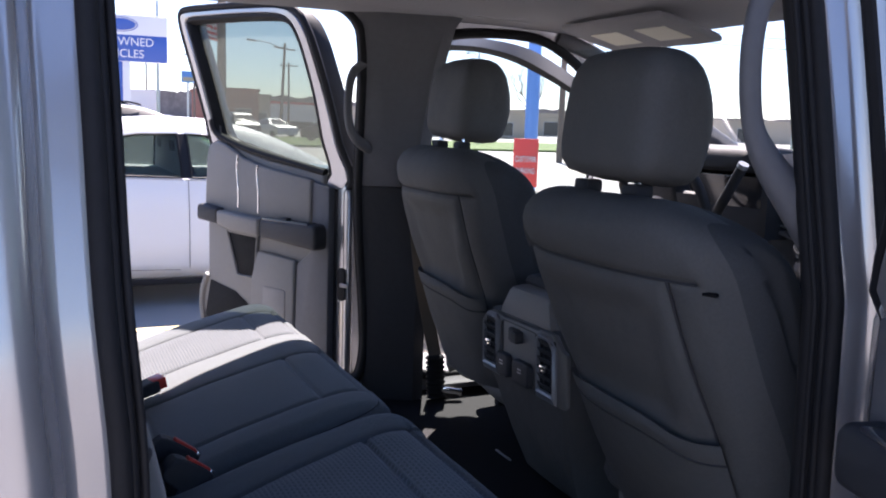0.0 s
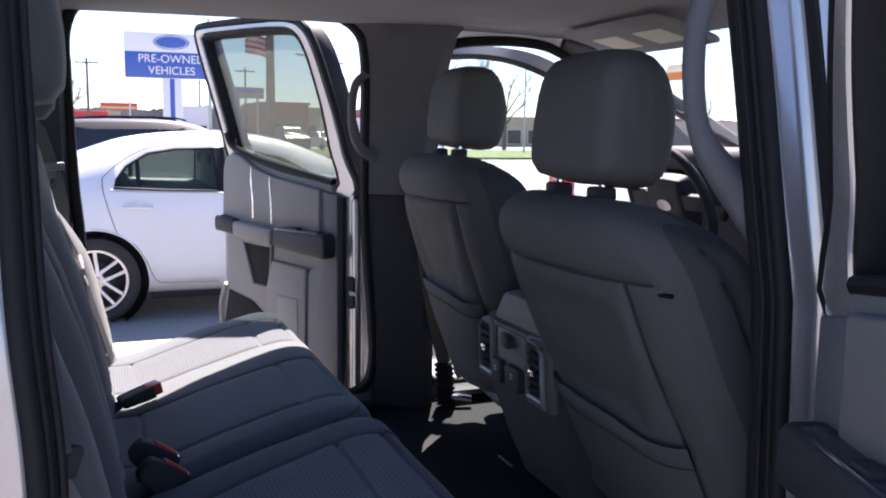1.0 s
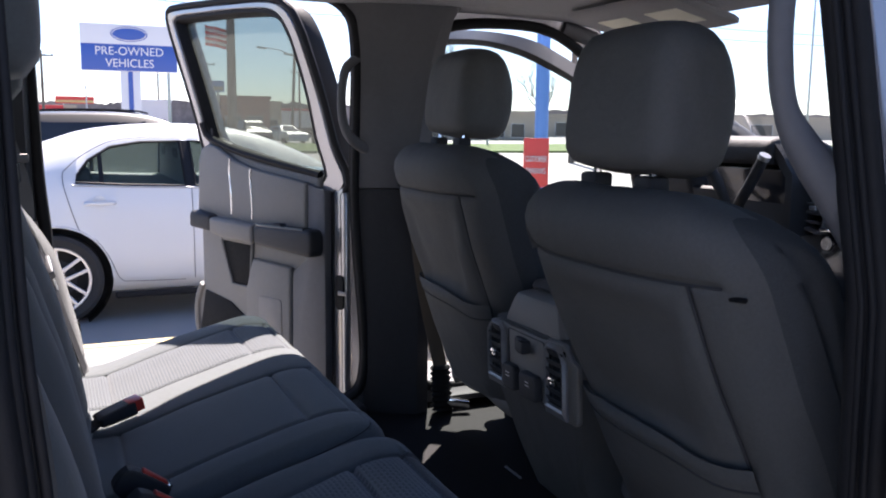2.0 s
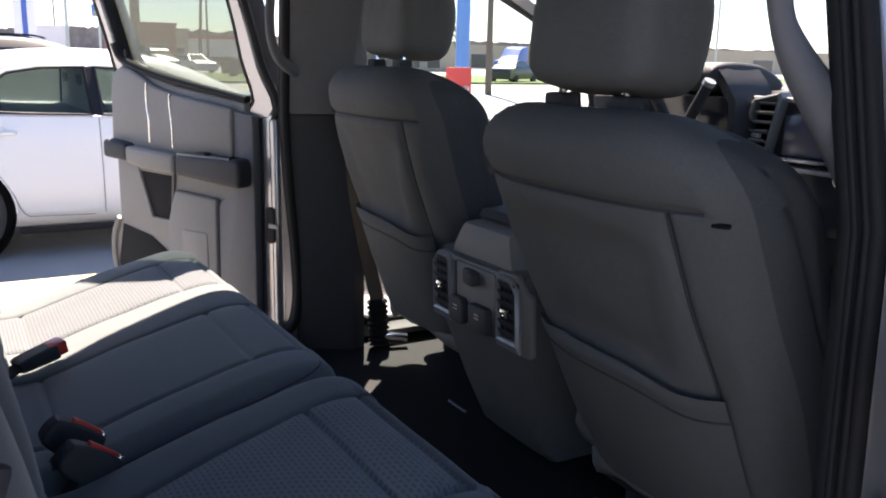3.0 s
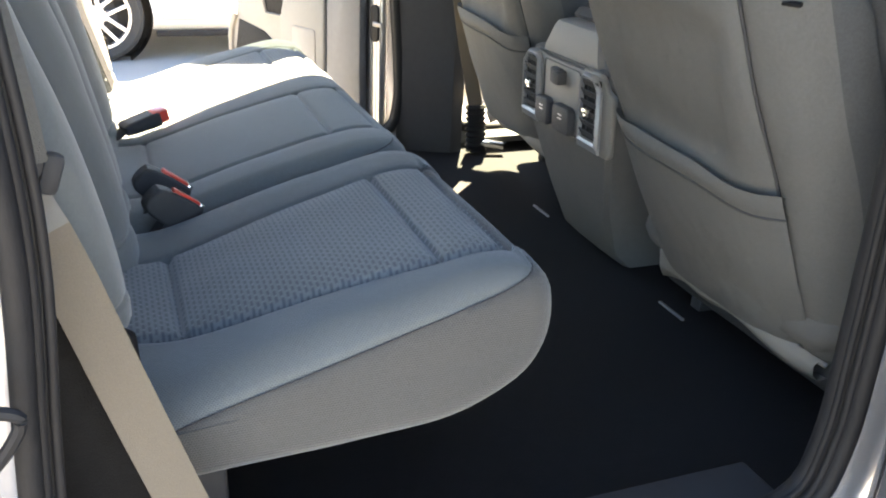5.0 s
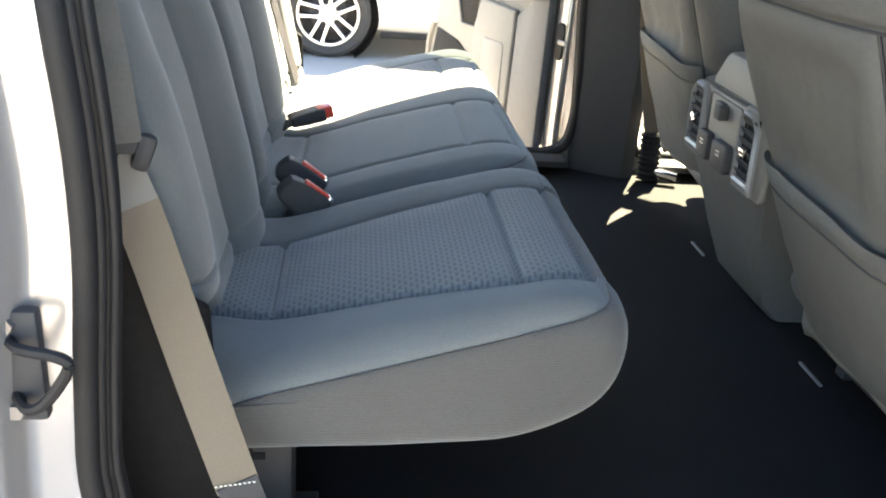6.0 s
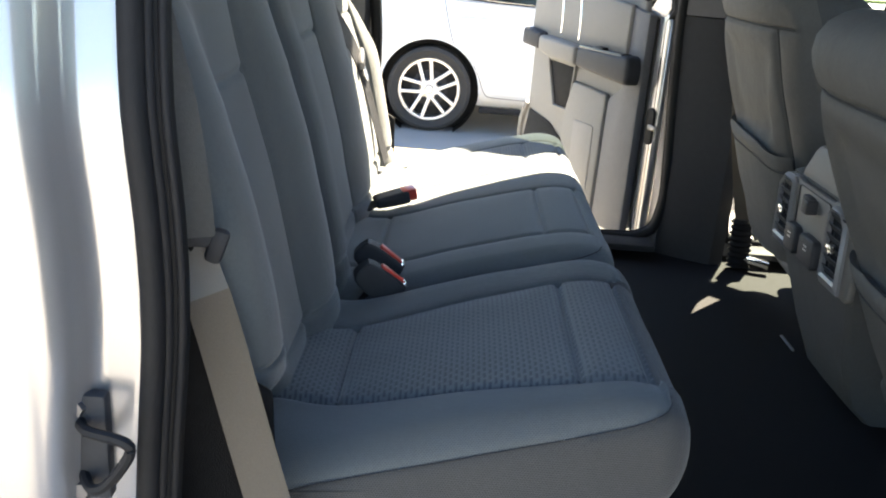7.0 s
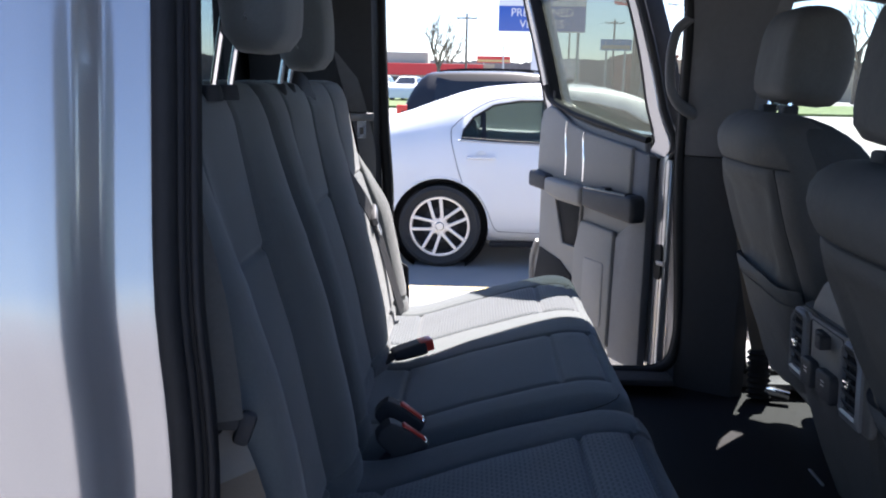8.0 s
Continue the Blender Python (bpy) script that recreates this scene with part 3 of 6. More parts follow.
BACKREST = [(-0.372, 0.835), (-0.388, 0.93), (-0.424, 1.10), (-0.464, 1.235), (-0.492, 1.36), (-0.504, 1.42), (-0.53, 1.457), (-0.585, 1.452), (-0.615, 1.40), (-0.605, 1.25), (-0.56, 1.05), (-0.51, 0.86), (-0.46, 0.79), (-0.40, 0.79)]


def head_rest(parent, at, wide, tall, deep, mat, lean_deg=10):
    prof = [(-deep * 0.45, -tall * 0.42), (-deep * 0.5, 0), (-deep * 0.42, tall * 0.4), (-deep * 0.1, tall * 0.5), (deep * 0.25, tall * 0.44), (deep * 0.48, tall * 0.1), (deep * 0.5, -tall * 0.25), (deep * 0.35, -tall * 0.48), (-deep * 0.2, -tall * 0.5)]
    b = pad(prof, -wide / 2, wide / 2, 0.040, cross=[], along=[], groove=0.002, puff=0.008, width=lambda z: 1.0 - 0.13 * max(0.0, z / tall * 2) ** 3)
    ob = part("head_restraint", b, mat, parent, "padded head restraint", angle=85)
    ob.matrix_basis = at @ pose(0, 0, 0, 0, lean_deg, 0)
    return ob


def bench_back(seat, y0, y1, panels, rests, bolster=None, rise=None):
    along = [(y, 0.0, 0.46) for ab in panels for y in ab]
    part("backrest", pad(BACKREST, y0, y1, 0.034, cross=[(-0.464, 1.235, panels), (-0.362, 0.88)], along=along, groove=0.0045, puff=0.004, bulge=0.012, bend=bolster, rise=rise), M_CLOTH_SHADED, seat, "grey cloth backrest with sewn panels", angle=85)
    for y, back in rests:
        head_rest(seat, pose(-0.452 - back * 0.9, y, 1.612 - back * 0.5), 0.185, 0.210, 0.072, M_CLOTH_SHADED, -4)
        for d in (-0.038, 0.038):
            part("post", tube([(-0.506 - back * 0.5, y + d, 1.44), (-0.488 - back * 0.5, y + d, 1.54)], 0.0048, 8), M_CHROME, seat, "chrome head restraint post")
            part("collar", moved(lathe([(0.0, 0.012), (0.012, 0.012), (0.015, 0.0), (0.015, -0.008)], 12), pose(-0.506 - back * 0.5, y + d, 1.446, 90, 0, 0)), M_TRIM_DARK, seat, "black plastic post collar")
    return seat


def ease(f):
    f = min(1.0, max(0.0, f))
    return f * f * (3 - 2 * f)


def swell(y, z, *places):
    """Padded bolsters: (middle, half width, height), dying out towards the shoulder."""
    return sum(h * max(0.0, 1 - ((y - m) / w) ** 2) for m, w, h in places) * min(1.0, max(0.0, (1.43 - z) / 0.2))


def tucked(y, z):
    """The outer bolster ends above the cushion."""
    f = min(1.0, max(0.0, (-0.60 - y) / 0.07))
    return 0.105 * f * f * (3 - 2 * f) * min(1.0, max(0.0, (1.03 - z) / 0.24))


bench_back(single, -0.778, -0.282, [(-0.66, -0.47)], [(-0.525, 0.0)], lambda y, z: swell(y, z, (-0.72, 0.085, 0.034), (-0.37, 0.10, 0.030)) - 0.25 * tucked(y, z), tucked)
bench_back(double, -0.270, 0.73, [(-0.13, 0.085), (0.36, 0.60)], [(-0.07, 0.035)], lambda y, z: swell(y, z, (-0.20, 0.075, 0.026), (0.225, 0.13, 0.020), (0.67, 0.075, 0.030)) - 0.075 * ease((y - 0.56) / 0.16) * ease((z - 1.12) / 0.22))


# ---- front seats ----
SEATBACK = [(0.60, 0.70), (0.535, 0.83), (0.468, 0.98), (0.405, 1.10), (0.352, 1.22), (0.325, 1.29), (0.331, 1.33), (0.36, 1.355), (0.41, 1.353), (0.455, 1.325), (0.50, 1.25), (0.575, 1.05), (0.66, 0.85), (0.70, 0.74), (0.66, 0.69)]


def shoulder(z):
    if z > 1.20:
        return 1.0 - 0.42 * min(1.0, (z - 1.20) / 0.172) ** 4.0
    return 1.0 - 0.06 * max(0.0, (0.95 - z) / 0.25)


def wrap(y, z):
    """The seat back's edges curve forward, and its middle is scooped out for knees."""
    half = 0.178 - 0.17 * max(0.0, 1.22 - z)
    scoop = 0.021 * ease((half - abs(y)) / 0.035) * ease((1.225 - z) / 0.05) * ease((z - 0.965) / 0.05)
    return 0.062 * (abs(y) / 0.26) ** 3 + scoop


def front_seat(at, label, rake=0.0, aside=0.0, tip=0.66):
    """rake: how much more upright the back stands than the passenger's."""
    seat = thing("front_seat", label, "car seat", at, "front seats")
    outline = [(x + rake * (z - 1.31), z) for x, z in SEATBACK]
    skin = smooth_path([(x, 0, z) for x, z in outline[:7]], 8)

    def rear_skin(z):
        return float(np.interp(z, [p.z for p in skin], [p.x for p in skin]))

    top, foot = share_of(outline, rear_skin(1.246), 1.246), share_of(outline, outline[0][0], outline[0][1])
    crown = share_of(outline, outline[8][0], outline[8][1])
    body = pad(outline, -0.288, 0.288, 0.054, cross=[(rear_skin(1.246), 1.246, [(-0.235, 0.226)])], along=[(0.226, foot, top), (-0.190, foot, top)], bulge=0.004, groove=0.006, puff=0.010, width=shoulder, bend=wrap,
               zone=lambda y, s: 1 if abs(y) < 0.276 and s < crown else 0)
    part("backrest", kept(body, 1), M_SEATBACK, seat, "grey vinyl back panel of the seat", angle=85)
    part("side_cover", kept(body, 0), M_CLOTH_DARK, seat, "dark cloth cover of the seat's sides", angle=85)
    body.free()

    def on_back(pts, lift=0.0105):
        return [(rear_skin(z) + wrap(y * shoulder(z), z) - lift, y * shoulder(z), z) for y, z in pts]

    def line(a, b, n=14):
        return [(a[0] + (b[0] - a[0]) * k / n, a[1] + (b[1] - a[1]) * k / n) for k in range(n + 1)]

    for pts in (line((0.226, 1.246), (-0.235, 1.246), 40), line((0.226, 1.246), (0.226, 0.74), 30), line((-0.190, 1.246), (-0.190, 0.74), 30)):
        part("seam", tube(on_back(pts, -0.0042), 0.0024, 6), M_SEAM, seat, "stitched seam")
    if not rake:
        part("slot", moved(box(-0.004, 0.004, -0.012, 0.012, -0.0025, 0.0025, 0.0015), pose(rear_skin(1.245) + wrap(0.258, 1.2) - 0.004, -0.256, 1.236, 0, -20, 20)), M_CARPET, seat, "small dark slot")
    ptop = [(0.208 - 0.418 * k / 20, 0.992 - 0.012 * (k / 20) - 0.016 * math.exp(-((k - 17.5) / 3.0) ** 2)) for k in range(21)]

    def bag(f, drop):
        return [(rear_skin(z - drop) + wrap(y, z - drop) - 0.0115 - 0.014 * f * math.sin(math.pi * min(max((0.208 - y) / 0.418, 0.0), 1.0)) ** 0.5 - 0.004 * f, y, z - drop) for y, z in ptop]
    part("pocket", rings([[(p[0] + 0.012, p[1], p[2] - 0.004) for p in bag(1.0, 0.0)], bag(1.0, 0.0), bag(1.25, 0.012), bag(1.1, 0.030), bag(0.85, 0.038), bag(0.9, 0.06), bag(0.6, 0.14), bag(0.0, 0.235)], closed=False, cap=False), M_SEATBACK, seat, "map pocket with a padded hem", angle=50)
    part("hem_stitch", tube([(p[0] - 0.001, p[1], p[2]) for p in bag(0.9, 0.037)], 0.0022, 6), M_SEAM, seat, "stitched hem line")
    low = [(y, 0.708 - 0.02 * max(0.0, (-y - 0.17) / 0.08)) for y in [0.20 - 0.42 * k / 20 for k in range(21)]]
    part("lower_piping", tube([(rear_skin(max(z, 0.70)) + wrap(y, z) + 0.004, y, z - 0.012) for y, z in low], 0.006, 8), M_PANEL, seat, "pale edging along the foot of the back")
    hang = [0.212 - 0.424 * k / 24 for k in range(25)]
    part("lower_flap", rings([[(rear_skin(0.715) + wrap(y, 0.71) + dx, y, 0.722 + dz * (1.0 + 0.9 * max(0.0, (y - 0.10) / 0.11) + 0.10 * math.sin(y * 31)) - 0.03 * max(0.0, -y / 0.21) ** 2) for y in hang] for dx, dz in ((0.006, 0.0), (-0.004, -0.012), (0.0, -0.030), (0.012, -0.042), (0.03, -0.040))], closed=False, cap=False), M_PANEL, seat, "pale loose cloth along the foot of the back", angle=80)
    cush = [(0.62, 0.72), (0.62, 0.80), (0.75, 0.86), (1.05, 0.91), (1.14, 0.90), (1.17, 0.85), (1.12, 0.78), (0.9, 0.72)]
    part("cushion", pad(cush, -0.26, 0.26, 0.05, cross=[], puff=0.012), M_SEATBACK, seat, "dark grey seat cushion")
    part("base_cover", pad([(0.675, 0.62), (0.665, 0.70), (0.70, 0.745), (0.80, 0.76), (1.0, 0.74), (1.0, 0.64), (0.80, 0.61)], -0.262, 0.262, 0.03, puff=0.003), M_TRIM_DARK, seat, "black seat base")
    for y in (-0.20, 0.20):
        part("rail", box(0.72, 1.10, y - 0.016, y + 0.016, 0.515, 0.585, 0.004), M_TRIM_DARK, seat, "black steel seat rail")
        part("rail_leg", box(0.76, 0.84, y - 0.016, y + 0.016, 0.58, 0.68, 0.005), M_TRIM_DARK, seat, "black seat leg")
    inboard = -0.20 if rake else 0.20
    part("rail_tip", box(tip, tip + 0.007, inboard - 0.042, inboard + 0.042, 0.517 if rake else 0.56, 0.522 if rake else 0.565, 0.002), M_BEZEL, seat, "steel cross strip on the floor")
    up = rake * 0.19
    head_rest(seat, pose(0.440 + up, aside - 0.012, 1.497), 0.268, 0.208, 0.142, M_SEATBACK, 8)
    for y in (-0.071, 0.071):
        part("post", tube([(0.408 + up * 0.3, y + aside, 1.33), (0.412 + up, y + aside, 1.46)], 0.0065, 8), M_CHROME, seat, "chrome head restraint post")
        part("collar", moved(box(-0.018, 0.018, -0.022, 0.022, -0.012, 0.012, 0.006), pose(0.408 + up * 0.5, y + aside, 1.372)), M_TRIM_DARK, seat, "black plastic post collar")
    return seat


front_seat(pose(0.0, -0.505, 0.0), "dark grey passenger seat with map pocket and head restraint", 0.0, 0.015)
front_seat(pose(0.135, 0.475, 0.043), "dark grey driver seat with map pocket and head restraint", 0.15, 0.0, 0.52)


# ---- centre console ----
def console():
    c = thing("centre_console", "dark grey centre console with rear air vents and sockets", "centre console", pose(0, 0.016, 0))
    loops = []
    for x, z, w in ((0.690, 0.555, 0.112), (0.640, 0.60, 0.116), (0.600, 0.70, 0.135), (0.566, 0.82, 0.170), (0.556, 0.85, 0.182), (0.549, 0.985, 0.180), (0.549, 1.010, 0.174), (0.556, 1.016, 0.165)):
        loops.append([(x + 0.012, w, z), (x + 0.002, w - 0.012, z), (x, 0, z), (x + 0.002, -w + 0.012, z), (x + 0.012, -w, z), (1.05, -w, z), (1.05, w, z)])
    part("body", rings(loops), M_SEATBACK, c, "dark grey console body", angle=30)
    part("rear_cap", rings([[(x + 0.010, w, z), (x, w - 0.010, z), (x, 0, z), (x, -w + 0.010, z), (x + 0.010, -w, z), (0.90, -w, z), (0.90, w, z)] for x, z, w in ((0.552, 1.010, 0.128), (0.551, 1.025, 0.122), (0.558, 1.068, 0.102), (0.564, 1.078, 0.098), (0.585, 1.082, 0.094))]), M_PANEL, c, "grey plastic cap above the vents", angle=30)
    part("lid", pad([(0.62, 1.075), (0.615, 1.09), (0.64, 1.104), (0.84, 1.11), (0.94, 1.10), (0.94, 1.07), (0.72, 1.06)], -0.12, 0.12, 0.014, puff=0.003), M_TRIM_DARK, c, "padded black console lid")
    # the rear panel stands nearly upright
    base = Matrix.Translation((0.553, 0, 0.935)) @ Matrix(((0.0, -0.05, -0.9987, 0), (-1.0, 0.0, 0.0, 0), (0.0, 0.9987, -0.05, 0), (0, 0, 0, 1)))

    def on(name, bm, mat, parent, label=""):
        return part(name, moved(bm, base), mat, parent, label)

    on("vent_panel", plate([(-0.168, 0.050), (-0.143, 0.076), (-0.090, 0.076), (-0.080, 0.072), (0.084, 0.072), (0.094, 0.080), (0.155, 0.080), (0.182, 0.052), (0.205, 0.045), (0.205, -0.076), (0.195, -0.084), (0.094, -0.084), (0.084, -0.076), (-0.086, -0.076), (-0.096, -0.082), (-0.168, -0.082)][::-1], 0.014, 0.004), M_PANEL, c, "grey plastic panel")
    for s in (-1, 1):
        def flank(x, y):
            return (s * x, y)
        outer_edge = [flank(0.090, 0.062), flank(0.104, 0.074), flank(0.146, 0.074), flank(0.170, 0.049), flank(0.172, -0.080), flank(0.090, -0.080)]
        inner = [flank(0.099, 0.056), flank(0.108, 0.064), flank(0.142, 0.064), flank(0.161, 0.044), flank(0.162, -0.058), flank(0.099, -0.058)]
        lip = [flank(0.096, 0.059), flank(0.106, 0.069), flank(0.144, 0.069), flank(0.165, 0.047), flank(0.166, -0.064), flank(0.096, -0.064)]
        on("vent_bezel", rings([[(a, b, 0.010) for a, b in outer_edge], [(a, b, 0.020) for a, b in outer_edge], [(a, b, 0.026) for a, b in lip], [(a, b, 0.023) for a, b in inner], [(a, b, 0.0145) for a, b in inner]], cap=False), M_BEZEL, c, "silver grey vent frame")
        x0, x1 = sorted((s * 0.097, s * 0.164))
        on("vent_back", box(x0, x1, -0.060, 0.066, 0.0145, 0.0155), M_CARPET, c, "black vent recess")
        for k in range(6):
            on("vent_slat", moved(box(x0 + 0.003, x1 - 0.003, -0.0078, 0.0078, -0.0012, 0.0012), pose(0, -0.047 + 0.0205 * k, 0.0195, 30, 0, 0)), M_TRIM_DARK, c)
        for x in (0.116, 0.147):
            on("vent_blade", box(s * x - 0.001, s * x + 0.001, -0.057, 0.050, 0.0155, 0.0178), M_TRIM_DARK, c)
        on("vent_tab", join(box(s * 0.131 - 0.011, s * 0.131 + 0.011, -0.004, 0.007, 0.018, 0.033, 0.003), box(s * 0.131 - 0.007, s * 0.131 + 0.007, -0.012, -0.003, 0.018, 0.030, 0.002)), M_CHROME, c, "chrome vent tab")
    on("plate_rim", tube([(a, b, 0.0145) for a, b in rounded(-0.078, 0.080, -0.071, 0.066, 0.008)], 0.0016, 6, closed=True), M_TRIM_DARK, c, "dark joint round the socket plate")
    on("usb_socket", plate(rounded(-0.034, 0.008, 0.024, 0.058, 0.006), 0.026, 0.004), M_TRIM_DARK, c, "black socket block")
    on("usb_cover", plate(rounded(-0.008, 0.020, 0.027, 0.056, 0.006), 0.036, 0.004), M_TRIM_DARK, c, "black socket cover")
    for x, w in ((-0.060, 0.029), (0.028, 0.038)):
        flap = on("socket_cover", plate(rounded(x - w, x + w, -0.073, -0.014, 0.012), 0.030, 0.005, 3), M_TRIM_DARK, c, "black cap over a socket")
        for k in range(2):
            on("print", box(x - 0.008, x + 0.008, -0.034 - 0.008 * k, -0.031 - 0.008 * k, 0.0302, 0.0308), M_SATIN, flap, "tiny printed bars")
    return c


console()


# ---- rear doors ----
def truck_door(at, mirror, label):
    """A rear door: u runs from its hinge edge to its rear, w into the cab, z up."""
    d = thing("truck_door", label, "car door", at, "open doors")
    k = mirror

    def w_at(z):
        return max(0.0, z - 1.30) * 0.17

    def skin(loops_uz, w0, w1):
        a = [(u, k * (w0 + w_at(z)), z) for u, z in loops_uz]
        b = [(u, k * (w1 + w_at(z)), z) for u, z in loops_uz]
        return rings([a, b])

    low = [(v.x, v.z) for v in smooth_path([(0.0, 0, 0.52), (0.0, 0, 0.9), (-0.005, 0, 1.28), (0.04, 0, 1.31), (0.42, 0, 1.325), (0.67, 0, 1.375), (0.728, 0, 1.33), (0.742, 0, 1.10), (0.75, 0, 0.85), (0.79, 0, 0.72), (0.74, 0, 0.52), (0.4, 0, 0.50)], 4, closed=True)]
    part("outer_panel", skin(low, -0.115, -0.03), M_PAINT, d, "silver painted outer panel", angle=50)
    # upper frame
    ring = [(0.0, 1.25), (0.022, 1.40), (0.05, 1.55), (0.082, 1.67), (0.108, 1.745), (0.15, 1.805), (0.23, 1.834), (0.42, 1.842), (0.60, 1.845), (0.735, 1.845), (0.782, 1.835), (0.785, 1.79), (0.766, 1.70), (0.742, 1.60), (0.716, 1.48), (0.70, 1.38), (0.66, 1.30), (0.40, 1.25)]
    sash = [(0.075, 1.275), (0.082, 1.42), (0.095, 1.55), (0.122, 1.67), (0.144, 1.735), (0.178, 1.785), (0.245, 1.810), (0.42, 1.820), (0.60, 1.822), (0.715, 1.822), (0.748, 1.810), (0.747, 1.775), (0.728, 1.70), (0.705, 1.60), (0.682, 1.49), (0.664, 1.41), (0.61, 1.375), (0.36, 1.325)]
    outer, inner, bead = grown(ring, 0.0), grown(sash, 0.0), grown(sash, -0.020)
    f = rings([[(u, k * (w + w_at(z)), z) for u, z in loop] for loop, w in ((outer, -0.020), (outer, -0.010), (grown(ring, -0.006), -0.002), (grown(sash, 0.006), 0.0), (inner, -0.006), (inner, -0.09))], cap=False)
    part("window_frame", f, M_PAINT, d, "silver painted window frame", angle=45)
    edge = rings([[(u, k * (w + w_at(z)), z) for u, z in loop] for loop, w in ((inner, -0.09), (outer, -0.10), (grown(ring, 0.004), -0.085), (grown(ring, 0.004), -0.045), (outer, -0.020))], cap=False)
    part("weatherstrip", edge, M_SEAL, d, "black weatherstrip round the frame", angle=50)
    s = rings([[(u, k * (w + w_at(z)), z) for u, z in loop] for loop, w in ((inner, -0.05), (inner, -0.003), (grown(sash, -0.010), -0.002), (bead, -0.020), (bead, -0.05))], wrap=True, cap=False)
    part("glass_seal", s, M_SEAL, d, "black rubber glass channel")
    gl = part("window_glass", rings([[(u, k * (-0.040 + w_at(z)), z) for u, z in bead], [(u, k * (-0.036 + w_at(z)), z) for u, z in bead]]), M_GLASS_TINT, d, "tinted privacy glass")
    gl.visible_shadow = True
    part("belt_seal", tube([(u, k * (0.004 + w_at(z)), z) for u, _, z in smooth_path([(0.078, 0, 1.300), (0.20, 0, 1.318), (0.36, 0, 1.342), (0.50, 0, 1.366), (0.61, 0, 1.396), (0.655, 0, 1.418), (0.672, 0, 1.46)], 5)], 0.013, 8), M_SEAL, d, "black rubber strip along the glass")
    rim_path = [p for p in grown(ring, 0.010)[:63]]
    part("door_seal", tube([(u, k * (-0.014 + w_at(z)), z) for u, z in [(-0.008, 0.60), (-0.008, 0.9)] + rim_path], 0.011, 8, up=(0, 1, 0)), M_SEAL, d, "black rubber door seal")
    # inner card
    card = [(0.075, 0.58), (0.075, 1.297), (0.383, 1.330), (0.482, 1.352), (0.585, 1.392), (0.64, 1.402), (0.69, 1.380), (0.708, 1.33), (0.722, 1.12), (0.722, 0.88), (0.77, 0.74), (0.735, 0.58)]
    up = Matrix(((1, 0, 0, 0), (0, 0, k, 0), (0, 1, 0, 0), (0, 0, 0, 1)))

    def on(name, bm, mat, parent=d, label="", w=0.0):
        return part(name, moved(bm, Matrix.Translation((0, k * w, 0)) @ up), mat, parent, label)

    on("door_card", plate(card, 0.045, 0.012, 3), M_DOORCARD, d, "grey plastic door card", -0.032)
    on("shut_face", plate([(-0.028, 0.56), (-0.028, 1.24), (0.0, 1.30), (0.034, 1.30), (0.034, 0.56)], 0.030, 0.010, 3), M_PAINT, d, "silver painted shut face", -0.034)
    # dark plate stands in for the shadowed side face of the door pad
    on("shaded_edge", plate([(0.036, 0.57), (0.036, 1.255), (0.122, 1.272), (0.128, 1.03), (0.195, 0.98), (0.205, 0.57)], 0.030, 0.006), M_PILLAR, d, "hinge edge of the card, coloured dark for its shade", -0.004)
    on("upper_pad", plate([(0.116, 1.12), (0.114, 1.276), (0.383, 1.308), (0.482, 1.330), (0.590, 1.378), (0.64, 1.386), (0.682, 1.368), (0.698, 1.32), (0.71, 1.12)], 0.024, 0.010, 3), M_DOORCARD, d, "padded upper panel", 0.012)
    for pts in ([(0.503, 1.150), (0.504, 1.22), (0.512, 1.29), (0.506, 1.338)], [(0.388, 1.140), (0.389, 1.21), (0.397, 1.28), (0.391, 1.308)]):
        on("bright_strip", tube([(a, b, 0.0365) for a, b, _ in smooth_path([(a, b, 0) for a, b in pts], 5)], 0.0032, 6), M_CHROME, d, "thin chrome strip", 0.0)
    on("arm_rest", plate([(0.052, 1.045), (0.045, 1.07), (0.045, 1.115), (0.06, 1.132), (0.338, 1.128), (0.338, 1.062)], 0.075, 0.014, 3), M_TRIM_DARK, d, "black armrest", 0.0)
    on("arm_rest_end", plate([(0.588, 1.083), (0.586, 1.140), (0.70, 1.152), (0.712, 1.14), (0.712, 1.09)], 0.072, 0.012, 3), M_TRIM_DARK, d, "black armrest end", 0.0)
    on("pull_handle", plate([(0.342, 1.062), (0.342, 1.126), (0.584, 1.136), (0.584, 1.082), (0.50, 1.066)], 0.078, 0.013, 3), M_DOORCARD, d, "grey pull handle", 0.0)
    on("switch_plate", plate([(0.09, 1.120), (0.09, 1.134), (0.33, 1.132), (0.33, 1.120)], 0.040, 0.002), M_SCREEN, d, "gloss black switch plate", 0.030)
    on("switch", box(0.205, 0.245, 1.130, 1.140, 0.010, 0.035, 0.003), M_TRIM_DARK, d, "window switch", 0.030)
    rim = [(0.530, 0.897), (0.590, 1.055), (0.414, 1.052), (0.428, 0.897)]
    on("handle_recess", plate(rim, 0.006, 0.002), M_CARPET, d, "dark recess below the handle", 0.0115)
    on("recess_rim", tube([(a, b, 0.016) for a, b in rim], 0.009, 8, closed=True), M_DOORCARD, d, "rounded rim of the recess", 0.0)
    on("lower_pad", plate([(0.208, 0.60), (0.198, 0.995), (0.40, 1.005), (0.438, 0.90), (0.442, 0.60)], 0.022, 0.010, 3), M_DOORCARD, d, "raised lower panel", 0.010)
    on("speaker_grille", plate(rounded(0.245, 0.366, 0.66, 0.882, 0.012), 0.004, 0.0015), M_TRIM_GREY, d, "speaker grille", 0.0305)
